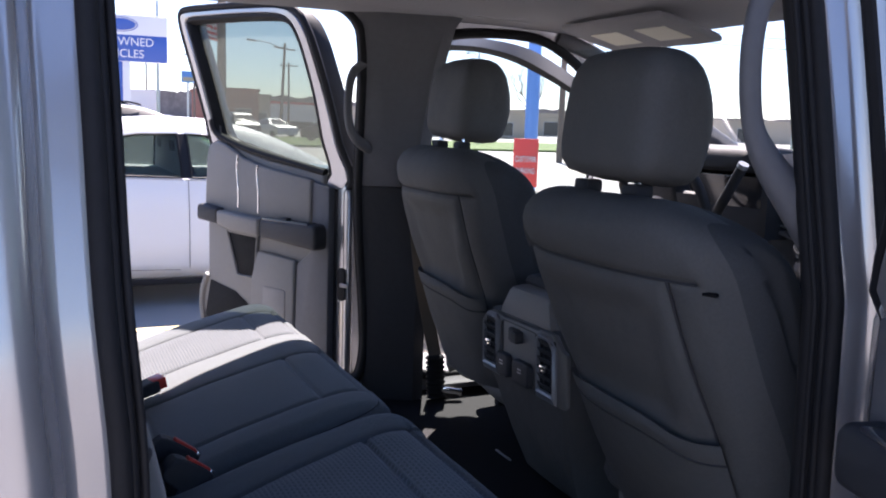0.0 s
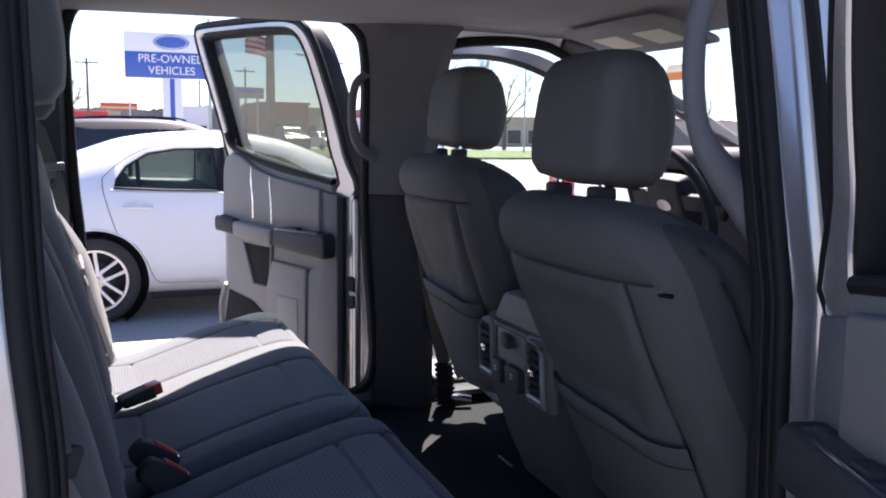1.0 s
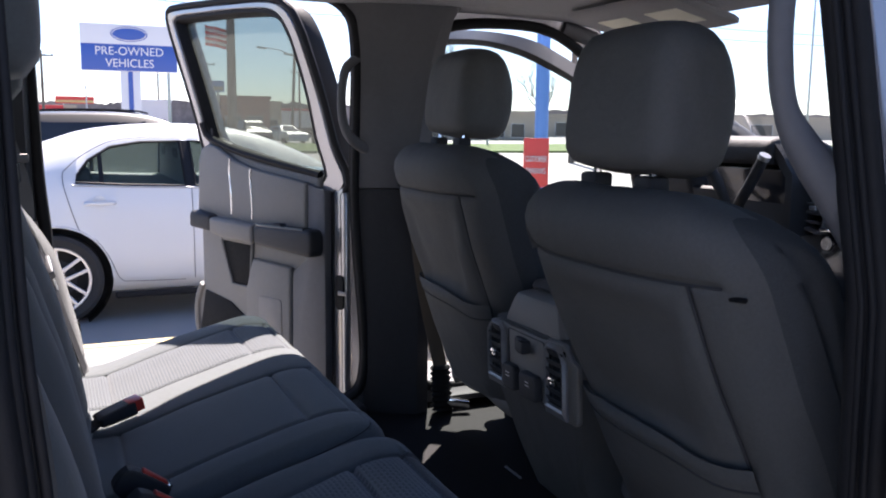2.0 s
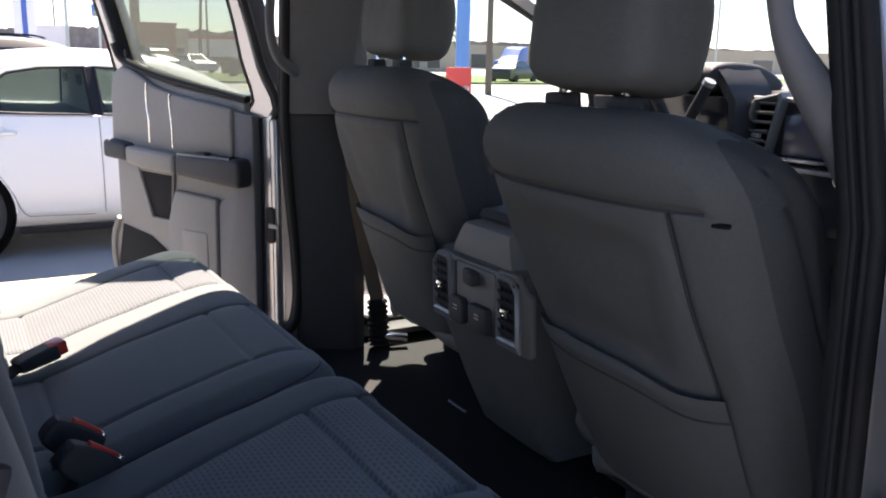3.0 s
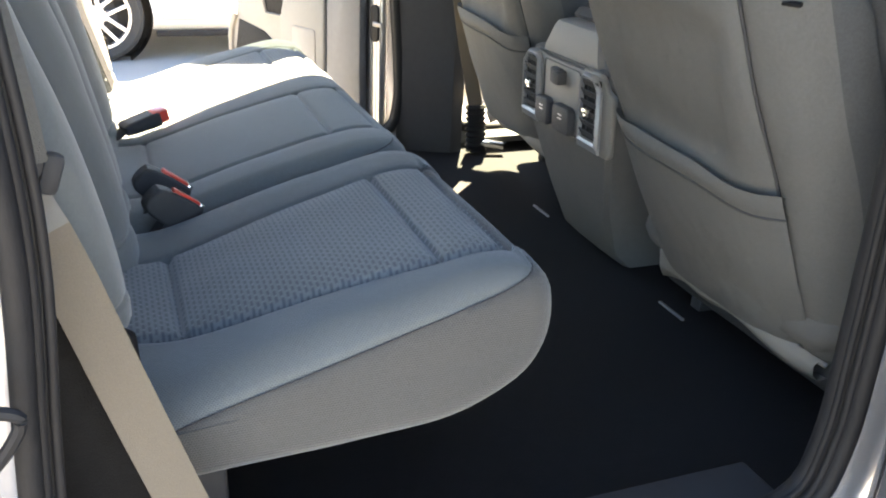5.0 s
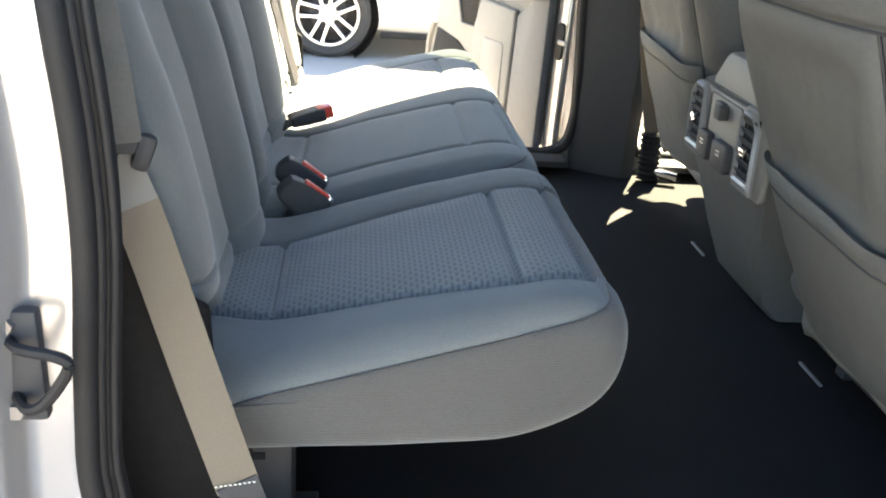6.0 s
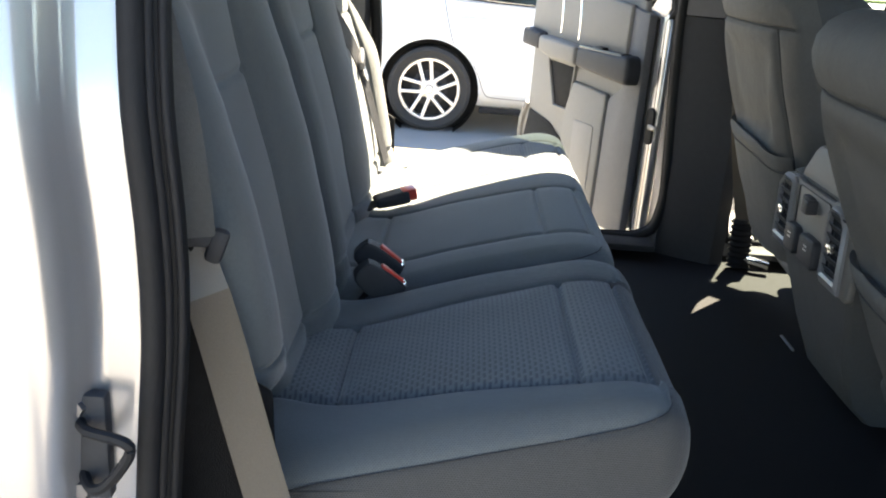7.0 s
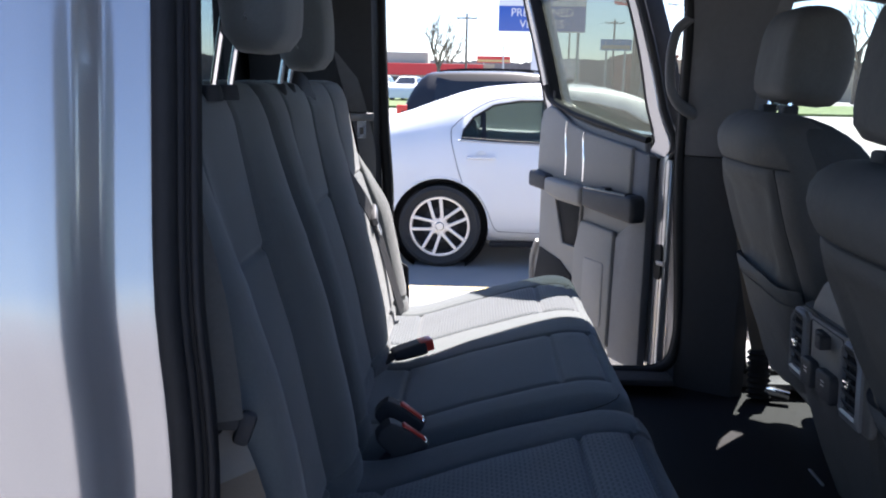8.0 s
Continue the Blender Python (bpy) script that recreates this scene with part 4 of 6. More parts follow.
    on("bottle_pocket", plate([(0.46, 0.60), (0.465, 0.79), (0.55, 0.832), (0.70, 0.855), (0.735, 0.72), (0.70, 0.60)], 0.006, 0.002), M_CARPET, d, "dark bottle pocket", 0.0115)
    on("pocket_lip", tube([(a, b, 0.012) for a, b, _ in smooth_path([(0.72, 0.875, 0), (0.755, 0.80, 0), (0.75, 0.70, 0), (0.70, 0.60, 0)], 5)], 0.014, 8), M_DOORCARD, d, "grey pocket lip", 0.0)
    part("lock_button", tube([(0.625, k * 0.02, 1.385), (0.628, k * 0.022, 1.44)], 0.0045, 8), M_TRIM_DARK, d, "black lock pin")
    # hinge edge with the check strap
    if k > 0:
        on("check_plate", plate(rounded(-0.020, 0.016, 0.88, 0.99, 0.016), 0.008, 0.003), M_SEAL, d, "black rubber check strap boot", -0.005)
        on("check_strap", box(-0.042, -0.002, 0.928, 0.942, 0.0, 0.006, 0.002), M_GUNMETAL, d, "steel door check strap", 0.003)
    return d


def hung(x, y, opened, side, label):
    """A door at its hinge; the far and near doors are mirror images, so w keeps its own sign."""
    turn = pose(x, y, 0, 0, 0, 180 - side * opened)
    return truck_door(turn, side, label)


hung(0.40, 0.95, 65, 1, "open rear truck door with grey card and tinted glass")
hung(0.475, -0.985, 70, -1, "open rear truck door beside the passenger opening")
# ---- belts and buckles ----
def buckle(at, label, stalk):
    b = thing("belt_buckle", label, "seat belt buckle", at, "belt buckles")
    part("housing", pad([(-0.048, -0.012), (-0.052, 0.0), (-0.048, 0.012), (0.018, 0.015), (0.024, 0.010), (0.024, -0.010), (0.018, -0.014)], -0.021, 0.021, 0.006, puff=0.0, step=0.008), M_TRIM_DARK, b, "black buckle housing")
    part("release_button", box(0.010, 0.042, -0.018, 0.018, -0.010, 0.0165, 0.004), M_RED, b, "red release button")
    part("stalk", ribbon([(-0.042, 0, 0), (-0.07, 0, -0.008), (-0.11, 0, -stalk)], 0.034, 0.006, (0, 1, 0)), M_TRIM_DARK, b, "black webbing stalk")
    return b


def twin_buckle(at, label):
    b = thing("belt_buckle", label, "seat belt buckle", at, "belt buckles")
    part("housing", pad([(-0.055, -0.030), (-0.06, 0.01), (-0.040, 0.022), (0.028, 0.024), (0.036, 0.010), (0.028, -0.032)], -0.019, 0.019, 0.007, puff=0.0, step=0.01), M_TRIM_DARK, b, "black buckle housing")
    part("release_button", box(-0.030, 0.026, -0.009, 0.009, 0.0205, 0.029, 0.003), M_RED, b, "red release button")
    part("slot_rim", box(0.024, 0.034, -0.014, 0.014, 0.018, 0.029, 0.002), M_CHROME, b, "bright slot edge")
    part("stalk", ribbon([(-0.01, 0, -0.028), (-0.012, 0, -0.05), (-0.012, 0, -0.07)], 0.034, 0.008, (0, 1, 0)), M_TRIM_DARK, b, "black webbing stalk")
    return b


twin_buckle(pose(-0.275, -0.285, 0.866, 0, 38, 12) @ Matrix.Scale(0.86, 4), "black seat belt buckle with red button, upright")
twin_buckle(pose(-0.285, -0.205, 0.872, 0, 38, 4) @ Matrix.Scale(0.86, 4), "black seat belt buckle with red button, behind another")
buckle(pose(-0.295, 0.205, 0.874, 0, -12, 20), "black seat belt buckle with red tip on the cushion", 0.01)

belt = thing("seat_belt", "grey seat belt hanging from the rear pillar to the sill", "seat belt", group="rear seat belts")
part("strap", ribbon(smooth_path([(-0.422, -0.803, 1.055), (-0.402, -0.815, 1.00), (-0.364, -0.835, 0.88), (-0.333, -0.85, 0.785), (-0.320, -0.854, 0.745)], 6), 0.047, 0.0016, (1, 0.25, 0)), M_WEB, belt, "tan webbing")
part("stitched_loop", ribbon(smooth_path([(-0.440, -0.796, 1.098), (-0.431, -0.799, 1.075), (-0.420, -0.8045, 1.050)], 4), 0.046, 0.0034, (1, 0.25, 0)), M_PANEL, belt, "stitched loop of doubled webbing")
part("stitched_tail", ribbon(smooth_path([(-0.3215, -0.8545, 0.752), (-0.314, -0.857, 0.730), (-0.306, -0.858, 0.705)], 4), 0.045, 0.004, (1, 0.25, 0)), M_TRIM_DARK, belt, "dark stitched belt end")
for k in range(9):
    f = k / 9
    part("stitch", tube([(-0.344 + 0.044 * f, -0.8618 + 0.0095 * f, 0.751 + 0.001 * f), (-0.344 + 0.044 * (f + 0.06), -0.8618 + 0.0095 * (f + 0.06), 0.751)], 0.0009, 5), M_LABEL, belt, "pale thread")
# same webbing as the strap below; the darker material stands in for dim light
part("upper_strap", ribbon(smooth_path([(-0.56, -0.785, 1.62), (-0.485, -0.812, 1.42), (-0.444, -0.822, 1.282), (-0.430, -0.822, 1.20), (-0.424, -0.816, 1.118)], 6), 0.034, 0.0016, (0.95, 0.25, 0)), M_SEATBACK, belt, "webbing above the tongue, coloured darker for shade")
part("tongue_bar", moved(box(-0.030, 0.030, -0.006, 0.006, -0.010, 0.010, 0.005), pose(-0.440, -0.812, 1.116, 0, 3, 12)), M_TRIM_DARK, belt, "dark coated tongue bar")
part("tongue_cover", moved(box(-0.008, 0.010, -0.008, 0.008, -0.022, 0.016, 0.006), pose(-0.408, -0.806, 1.110, 0, 20, 12)), M_TRIM_DARK, belt, "black tongue cover")
part("anchor", join(box(-0.335, -0.285, -0.872, -0.862, 0.60, 0.725, 0.004), moved(lathe([(0.0, 0.012), (0.014, 0.012), (0.016, 0.0)], 8), pose(-0.310, -0.860, 0.68, 0, 0, 180))), M_TRIM_DARK, belt, "black bolted belt anchor")

def tongue_parts(belt, at):
    part("tongue_bar", moved(box(-0.008, 0.008, -0.034, 0.034, -0.011, 0.011, 0.005), at), M_GUNMETAL, belt, "steel tongue loop")
    blade = rings([[(x, a, b) for a, b in loop] for loop, x in ((rounded(-0.013, 0.013, -0.060, -0.006, 0.004), -0.0015), (rounded(-0.013, 0.013, -0.060, -0.006, 0.004), 0.0015), (rounded(-0.006, 0.006, -0.048, -0.030, 0.002), 0.0015), (rounded(-0.006, 0.006, -0.048, -0.030, 0.002), -0.0015))], wrap=True, cap=False)
    part("tongue_blade", moved(blade, at), M_CHROME, belt, "steel belt tongue with a slot")


far_belt = thing("seat_belt", "dark seat belt hanging from the far rear pillar", "seat belt", group="rear seat belts")
part("strap", ribbon(smooth_path([(-0.60, 0.79, 1.70), (-0.555, 0.760, 1.589), (-0.526, 0.756, 1.484), (-0.493, 0.756, 1.372), (-0.470, 0.758, 1.25), (-0.48, 0.770, 1.05), (-0.49, 0.775, 0.86)], 6), 0.047, 0.0016, (0.95, 0.3, 0)), M_PILLAR, far_belt, "dark grey webbing")
tongue_parts(far_belt, pose(-0.486, 0.750, 1.366, 0, 0, -72))
middle_belt = thing("seat_belt", "dark seat belt lying across the wide rear backrest", "seat belt", group="rear seat belts")
part("strap", ribbon(smooth_path([(-0.555, 0.07, 1.468), (-0.515, 0.09, 1.455), (-0.488, 0.20, 1.32), (-0.458, 0.33, 1.235), (-0.425, 0.46, 1.14), (-0.385, 0.52, 0.99), (-0.352, 0.545, 0.87)], 6), 0.047, 0.0016, (0.1, 1, 0.45)), M_TRIM_DARK, middle_belt, "dark webbing")
tongue_parts(middle_belt, pose(-0.418, 0.475, 1.135, 28, -16, 0))

front_belt = thing("seat_belt", "driver seat belt hanging beside the middle pillar", "seat belt", group="front seat belts")
part("strap", ribbon(smooth_path([(0.60, 0.80, 1.42), (0.60, 0.80, 1.18), (0.615, 0.79, 1.0), (0.66, 0.785, 0.78), (0.68, 0.785, 0.70)], 6), 0.047, 0.0016, (1, 0.1, 0)), M_WEB, front_belt, "grey webbing")
part("boot", rings([[(0.676 + 0.010 * k / 17 + r * math.cos(a), 0.785 + 0.6 * r * math.sin(a), 0.715 - 0.0085 * k) for a in [2 * math.pi * j / 14 for j in range(14)]] for k, r in [(k, 0.036 if k % 2 else 0.027) for k in range(18)]]), M_SEAL, front_belt, "black ribbed anchor boot", angle=20)
part("guide", moved(box(-0.02, 0.02, -0.008, 0.012, -0.03, 0.03, 0.006), pose(0.60, 0.795, 1.20)), M_TRIM_DARK, front_belt, "black belt guide")
part("anchor_bracket", moved(box(-0.05, 0.06, -0.01, 0.01, -0.012, 0.012, 0.004), pose(0.71, 0.775, 0.595, 0, 8, -20)), M_CHROME, front_belt, "bright anchor bracket")

# ---- door strikers ----
for side in (-1, 1):
    st = thing("door_striker", "dark steel door striker loop on the door jamb", "door striker", pose(-0.492, side * 0.950, 0.955), "door strikers")
    part("base", box(-0.022, 0.022, *sorted((side * -0.012, side * 0.004)), -0.055, 0.055, 0.004), M_TRIM_DARK, st, "black striker plate")
    loop = smooth_path([(-0.004, 0.0, 0.028), (0.012, side * 0.022, 0.030), (0.046, side * 0.028, 0.026), (0.052, side * 0.028, 0.014), (0.030, side * 0.026, -0.020), (0.012, side * 0.022, -0.030), (-0.004, 0.0, -0.028)], 5)
    part("loop", tube(loop, 0.0052, 8), M_SEAL, st, "bent steel loop")
    for z in (-0.043, 0.043):
        part("bolt", moved(lathe([(0.0, 0.006), (0.008, 0.006), (0.009, 0.0)], 6), pose(-0.004, side * 0.004, z, 0, 0, 0 if side > 0 else 180)), M_GUNMETAL, st, "steel bolt")

# ---- dashboard ----
dash = thing("dashboard", "dark dashboard with vents, screen and chrome trim", "dashboard")
loops = []
for k in range(17):
    y = -0.80 + 1.60 * k / 16
    hump = 0.02 * math.exp(-(y / 0.24) ** 4)
    loops.append([(1.62, y, 0.72), (1.57, y, 0.95), (1.555, y, 1.12), (1.555, y, 1.28 + hump), (1.60, y, 1.345 + hump), (1.72, y, 1.365), (2.10, y, 1.375), (2.10, y, 0.72)])
part("body", rings(loops), M_TRIM_DARK, dash, "dark soft dashboard", angle=35)
part("cluster_hood", pad([(1.44, 1.36), (1.42, 1.405), (1.46, 1.435), (1.62, 1.43), (1.72, 1.38), (1.66, 1.33), (1.58, 1.36)], 0.22, 0.70, 0.02, puff=0.0), M_TRIM_DARK, dash, "hood over the instruments")
part("instrument_glass", moved(box(-0.004, 0.004, -0.19, 0.19, -0.075, 0.075, 0.004), pose(1.552, 0.46, 1.27, 0, -14, 0)), M_SCREEN, dash, "dark instrument glass")
part("hood_cheek", box(1.45, 1.60, 0.673, 0.697, 1.16, 1.40, 0.008), M_TRIM_DARK, dash, "side of the instrument hood")
part("hood_wing", rings([[(x, y, z - d) for y, z in ((0.250, 1.418), (0.232, 1.428), (0.195, 1.392), (0.152, 1.335), (0.150, 1.16), (0.172, 1.16), (0.176, 1.325), (0.215, 1.375))] for x, d in ((1.44, 0.0), (1.47, -0.006), (1.60, -0.004))]), M_TRIM_DARK, dash, "slanting side of the instrument hood", angle=50)
part("centre_panel", box(1.53, 1.57, -0.235, 0.225, 0.92, 1.345, 0.015), M_TRIM_DARK, dash, "dark centre stack")
part("screen", box(1.518, 1.534, -0.125, 0.052, 1.198, 1.306, 0.004), M_DISPLAY, dash, "touch screen, blue-grey for a painted reflection")
part("top_strip", box(1.516, 1.532, -0.23, 0.22, 1.338, 1.350, 0.003), M_SATIN, dash, "silver edge along the stack")
for flip in (1, -1):
    ring = [(flip * (y - 0.02) - 0.02 * (flip < 0), z) for y, z in ((0.205, 1.200), (0.200, 1.186), (0.122, 1.172), (0.112, 1.180), (0.070, 1.350), (0.078, 1.362), (0.158, 1.345), (0.170, 1.330))]
    my, mz = sum(a for a, _ in ring) / 8, sum(b for _, b in ring) / 8
    hole = [(my + (a - my) * 0.76, mz + (b - mz) * 0.88) for a, b in ring]
    part("vent_frame", rings([[(x, a, b) for a, b in loop] for x, loop in ((1.535, ring), (1.498, ring), (1.494, [((a + c) / 2, (b + d) / 2) for (a, b), (c, d) in zip(ring, hole)]), (1.500, hole), (1.535, hole))], cap=False), M_BEZEL, dash, "silver leaning vent frame", angle=35)
    part("vent_back", rings([[(x, a, b) for a, b in hole] for x in (1.530, 1.534)]), M_CARPET, dash, "black vent recess")
    for k in range(6):
        f = (k + 0.5) / 6
        y0, y1, z = my + flip * (0.060 - 0.058 * f), my + flip * (-0.004 - 0.055 * f), 1.192 + 0.152 * f
        part("vent_slat", moved(box(-0.010, 0.010, *sorted((y0, y1)), -0.0026, 0.0026, 0.001), pose(1.510, 0, z, 0, 22, 0)), M_SATIN, dash)
    part("vent_tab", moved(box(-0.012, 0.004, -0.012, 0.012, -0.006, 0.006, 0.002), pose(1.498, my, mz - 0.02)), M_SATIN, dash, "vent tab")
part("chrome_strip", box(1.494, 1.532, -0.14, 0.100, 1.184, 1.195, 0.003), M_CHROME, dash, "chrome strip")
part("lower_strip", box(1.502, 1.532, -0.12, 0.045, 1.158, 1.172, 0.004), M_SATIN, dash, "silver switch strip")
for y in (-0.14, 0.078):
    part("knob", moved(lathe([(0.0, 0.03), (0.018, 0.03), (0.022, 0.022), (0.022, 0.0)], 18), pose(1.532, y, 1.152, 0, 0, 90)), M_CHROME, dash, "chrome control knob")
part("control_panel", box(1.522, 1.534, -0.16, 0.11, 1.0, 1.165, 0.004), M_SCREEN, dash, "black control panel")

wheel = thing("steering_wheel", "dark steering wheel with a pale oval badge", "steering wheel", pose(1.30, 0.45, 1.262, 0, -112, 0))
part("rim", tube([(0.192 * math.cos(a), 0.192 * math.sin(a), 0) for a in [2 * math.pi * k / 40 for k in range(40)]], 0.0165, 10, closed=True), M_TRIM_DARK, wheel, "black leather rim")
part("hub", pad([(-0.075, -0.045), (-0.08, 0.0), (-0.06, 0.014), (0.06, 0.014), (0.08, 0.0), (0.065, -0.05)], -0.09, 0.09, 0.02, puff=0.004), M_TRIM_DARK, wheel, "black hub pad")
part("emblem", moved(plate([(0.019 * math.cos(a), 0.036 * math.sin(a)) for a in [2 * math.pi * k / 24 for k in range(24)]], 0.004, 0.001), pose(0, 0, 0.018)), M_SATIN, wheel, "plain pale oval badge")
for s in (-1, 1):
    part("spoke", moved(box(-0.026, 0.026, 0.08, 0.185, -0.012, 0.010, 0.006), pose(0.01, 0, 0, 0, 0, 0 if s > 0 else 180)), M_TRIM_DARK, wheel, "dark spoke")
part("lower_spoke", box(-0.185, -0.07, -0.03, 0.03, -0.012, 0.008, 0.006), M_GUNMETAL, wheel, "dark silver lower spoke")
column = thing("column_shifter", "black column gear lever with a silver end", "gear lever", pose(1.35, 0.195, 1.285))
part("lever", tube(smooth_path([(0.06, 0.13, -0.06), (0.015, 0.065, -0.025), (0.0, 0.030, 0.005), (0.0, -0.024, 0.092)], 5), 0.0155, 10), M_TRIM_DARK, column, "black lever")
part("cap", tube([(0.0, -0.024, 0.092), (0.0, -0.031, 0.104)], 0.0165, 12), M_SATIN, column, "silver cap")

# ---- visors, overhead console, mirror ----
visor = thing("sun_visor", "grey sun visor with two pale warning labels", "sun visor")
part("panel", moved(pad([(-0.10, -0.008), (-0.105, 0.0), (-0.10, 0.008), (0.09, 0.010), (0.10, 0.0), (0.09, -0.010)], -0.24, 0.24, 0.008, puff=0.002, step=0.02), pose(1.10, 0.37, 1.755, 0, 13, 0)), M_HEADLINER, visor, "grey cloth visor")
for y in (0.25, 0.46):
    part("warning_label", moved(box(-0.055, 0.045, -0.065, 0.065, -0.0135, -0.0115), pose(1.10, y, 1.755, 0, 13, 0)), M_LABEL, visor, "pale printed label")
visor2 = thing("sun_visor", "grey sun visor folded up under the headliner", "sun visor")
part("panel", moved(pad([(-0.10, -0.008), (-0.105, 0.0), (-0.10, 0.008), (0.09, 0.010), (0.10, 0.0), (0.09, -0.010)], -0.21, 0.21, 0.008, puff=0.002, step=0.02), pose(1.12, -0.42, 1.752, 0, 5, 0)), M_HEADLINER, visor2, "grey cloth visor")
tag = thing("windscreen_tag", "orange and cream paper tag stuck on the windscreen", "sticker", pose(1.338, 0.505, 1.672, 0, -66, 0))
part("upper_half", box(-0.002, 0.026, -0.050, 0.050, -0.001, 0.001), M_LABEL, tag, "cream paper")
part("lower_half", box(-0.030, -0.002, -0.050, 0.050, -0.001, 0.001), M_TAG, tag, "orange paper")
mirror = thing("rear_mirror", "black rear-view mirror below the headliner", "mirror", pose(1.42, -0.098, 1.660))
part("housing", pad([(-0.012, -0.036), (-0.016, 0.0), (-0.012, 0.036), (0.02, 0.030), (0.026, 0.0), (0.02, -0.030)], -0.12, 0.12, 0.02, puff=0.0), M_TRIM_DARK, mirror, "black mirror housing")
part("stem", tube([(0.02, 0, 0.01), (0.10, 0, 0.06)], 0.010, 8), M_TRIM_DARK, mirror, "black mirror stem")

# ---- open front door on the driver's side ----
fdoor = thing("truck_door", "open front truck door with a curved silver window frame", "car door", pose(1.62, 0.95, 0, 0, 0, 180 - 37), "open doors")
fo = [(v.x, v.z) for v in smooth_path([(-0.02, 0, 1.20), (0.0, 0, 1.43), (0.12, 0, 1.545), (0.239, 0, 1.632), (0.345, 0, 1.707), (0.475, 0, 1.772), (0.632, 0, 1.802), (0.80, 0, 1.806), (0.93, 0, 1.795), (0.97, 0, 1.72), (0.98, 0, 1.50), (0.99, 0, 1.18), (0.5, 0, 1.16)], 6, closed=True)]
fi = [(v.x, v.z) for v in smooth_path([(0.05, 0, 1.23), (0.07, 0, 1.42), (0.15, 0, 1.50), (0.245, 0, 1.572), (0.396, 0, 1.661), (0.528, 0, 1.722), (0.66, 0, 1.755), (0.80, 0, 1.760), (0.885, 0, 1.745), (0.905, 0, 1.69), (0.915, 0, 1.50), (0.92, 0, 1.23), (0.5, 0, 1.22)], 6, closed=True)]
fm = [((a[0] + 2 * b[0]) / 3, (a[1] + 2 * b[1]) / 3) for a, b in zip(fo, fi)]


def tilt(z):
    return max(0.0, z - 1.30) * 0.17


part("window_frame", rings([[(u, w + tilt(z), z) for u, z in loop] for loop, w in ((fo, -0.10), (fo, 0.0), (fm, 0.004), (fm, -0.09))], wrap=True, cap=False), M_PAINT, fdoor, "silver painted window frame")
part("glass_seal", rings([[(u, w + tilt(z), z) for u, z in loop] for loop, w in ((fm, -0.06), (fm, 0.002), (fi, -0.02), (fi, -0.06))], wrap=True, cap=False), M_SEAL, fdoor, "black rubber glass channel")
fg = part("window_glass", rings([[(u, w + tilt(z), z) for u, z in fi] for w in (-0.045, -0.041)]), M_GLASS, fdoor, "clear side glass")
part("door_body", moved(plate([(0.0, 0.52), (0.0, 1.19), (0.99, 1.21), (1.0, 0.9), (0.97, 0.52)], 0.10, 0.02, 3), Matrix(((1, 0, 0, 0), (0, 0, 1, -0.10), (0, 1, 0, 0), (0, 0, 0, 1)))), M_PAINT, fdoor, "silver painted door body")
part("door_card", moved(plate([(0.06, 0.58), (0.06, 1.18), (0.93, 1.20), (0.94, 0.9), (0.90, 0.58)], 0.05, 0.012, 3), Matrix(((1, 0, 0, 0), (0, 0, 1, 0.002), (0, 1, 0, 0), (0, 0, 0, 1)))), M_DOORCARD, fdoor, "grey plastic door card")

# closed front door on the passenger's side
pdoor = thing("truck_door", "closed front passenger door seen from inside the cab", "car door")
part("door_card", box(0.66, 1.64, -0.915, -0.81, 0.60, 1.27, 0.02), M_TRIM_DARK, pdoor, "dark door card")
pg = part("window_glass", rings([[(x, -lean(z, w), z) for x, z in FRONT_OPEN if z > 1.19] for w in (0.905, 0.90)]), M_GLASS, pdoor, "clear side glass")
pg.visible_shadow = False

# ---- ground ----
ground = part("ground", box(-600, 600, -400, 900, -0.5, 0.0), M_ASPHALT, smooth=False)
tagged(ground, "grey asphalt of the lot and the land beyond", "ground", kind="structure")


def slab_thing(name, x0, x1, y0, y1, z, mat, label, category):
    return tagged(part(name, box(x0, x1, y0, y1, -0.2, z), mat, smooth=False), label, category, kind="structure")


for y in (1.75, 4.35, 7.9, 11.0):
    slab_thing("parking_line", -2.6, 2.9, y - 0.05, y + 0.05, 0.004, M_YELLOW, "yellow painted parking line on asphalt", "parking line")
slab_thing("lot_apron", -60, 80, 22.0, 42.0, 0.006, M_CONCRETE, "pale sunlit concrete drive", "pavement")
slab_thing("verge", -200, 260, 44.0, 66.0, 0.12, M_GRASS, "green grass verge along the road", "grass verge")
slab_thing("road", -300, 400, 69.0, 88.0, 0.02, M_CONCRETE, "pale sunlit main road", "road")


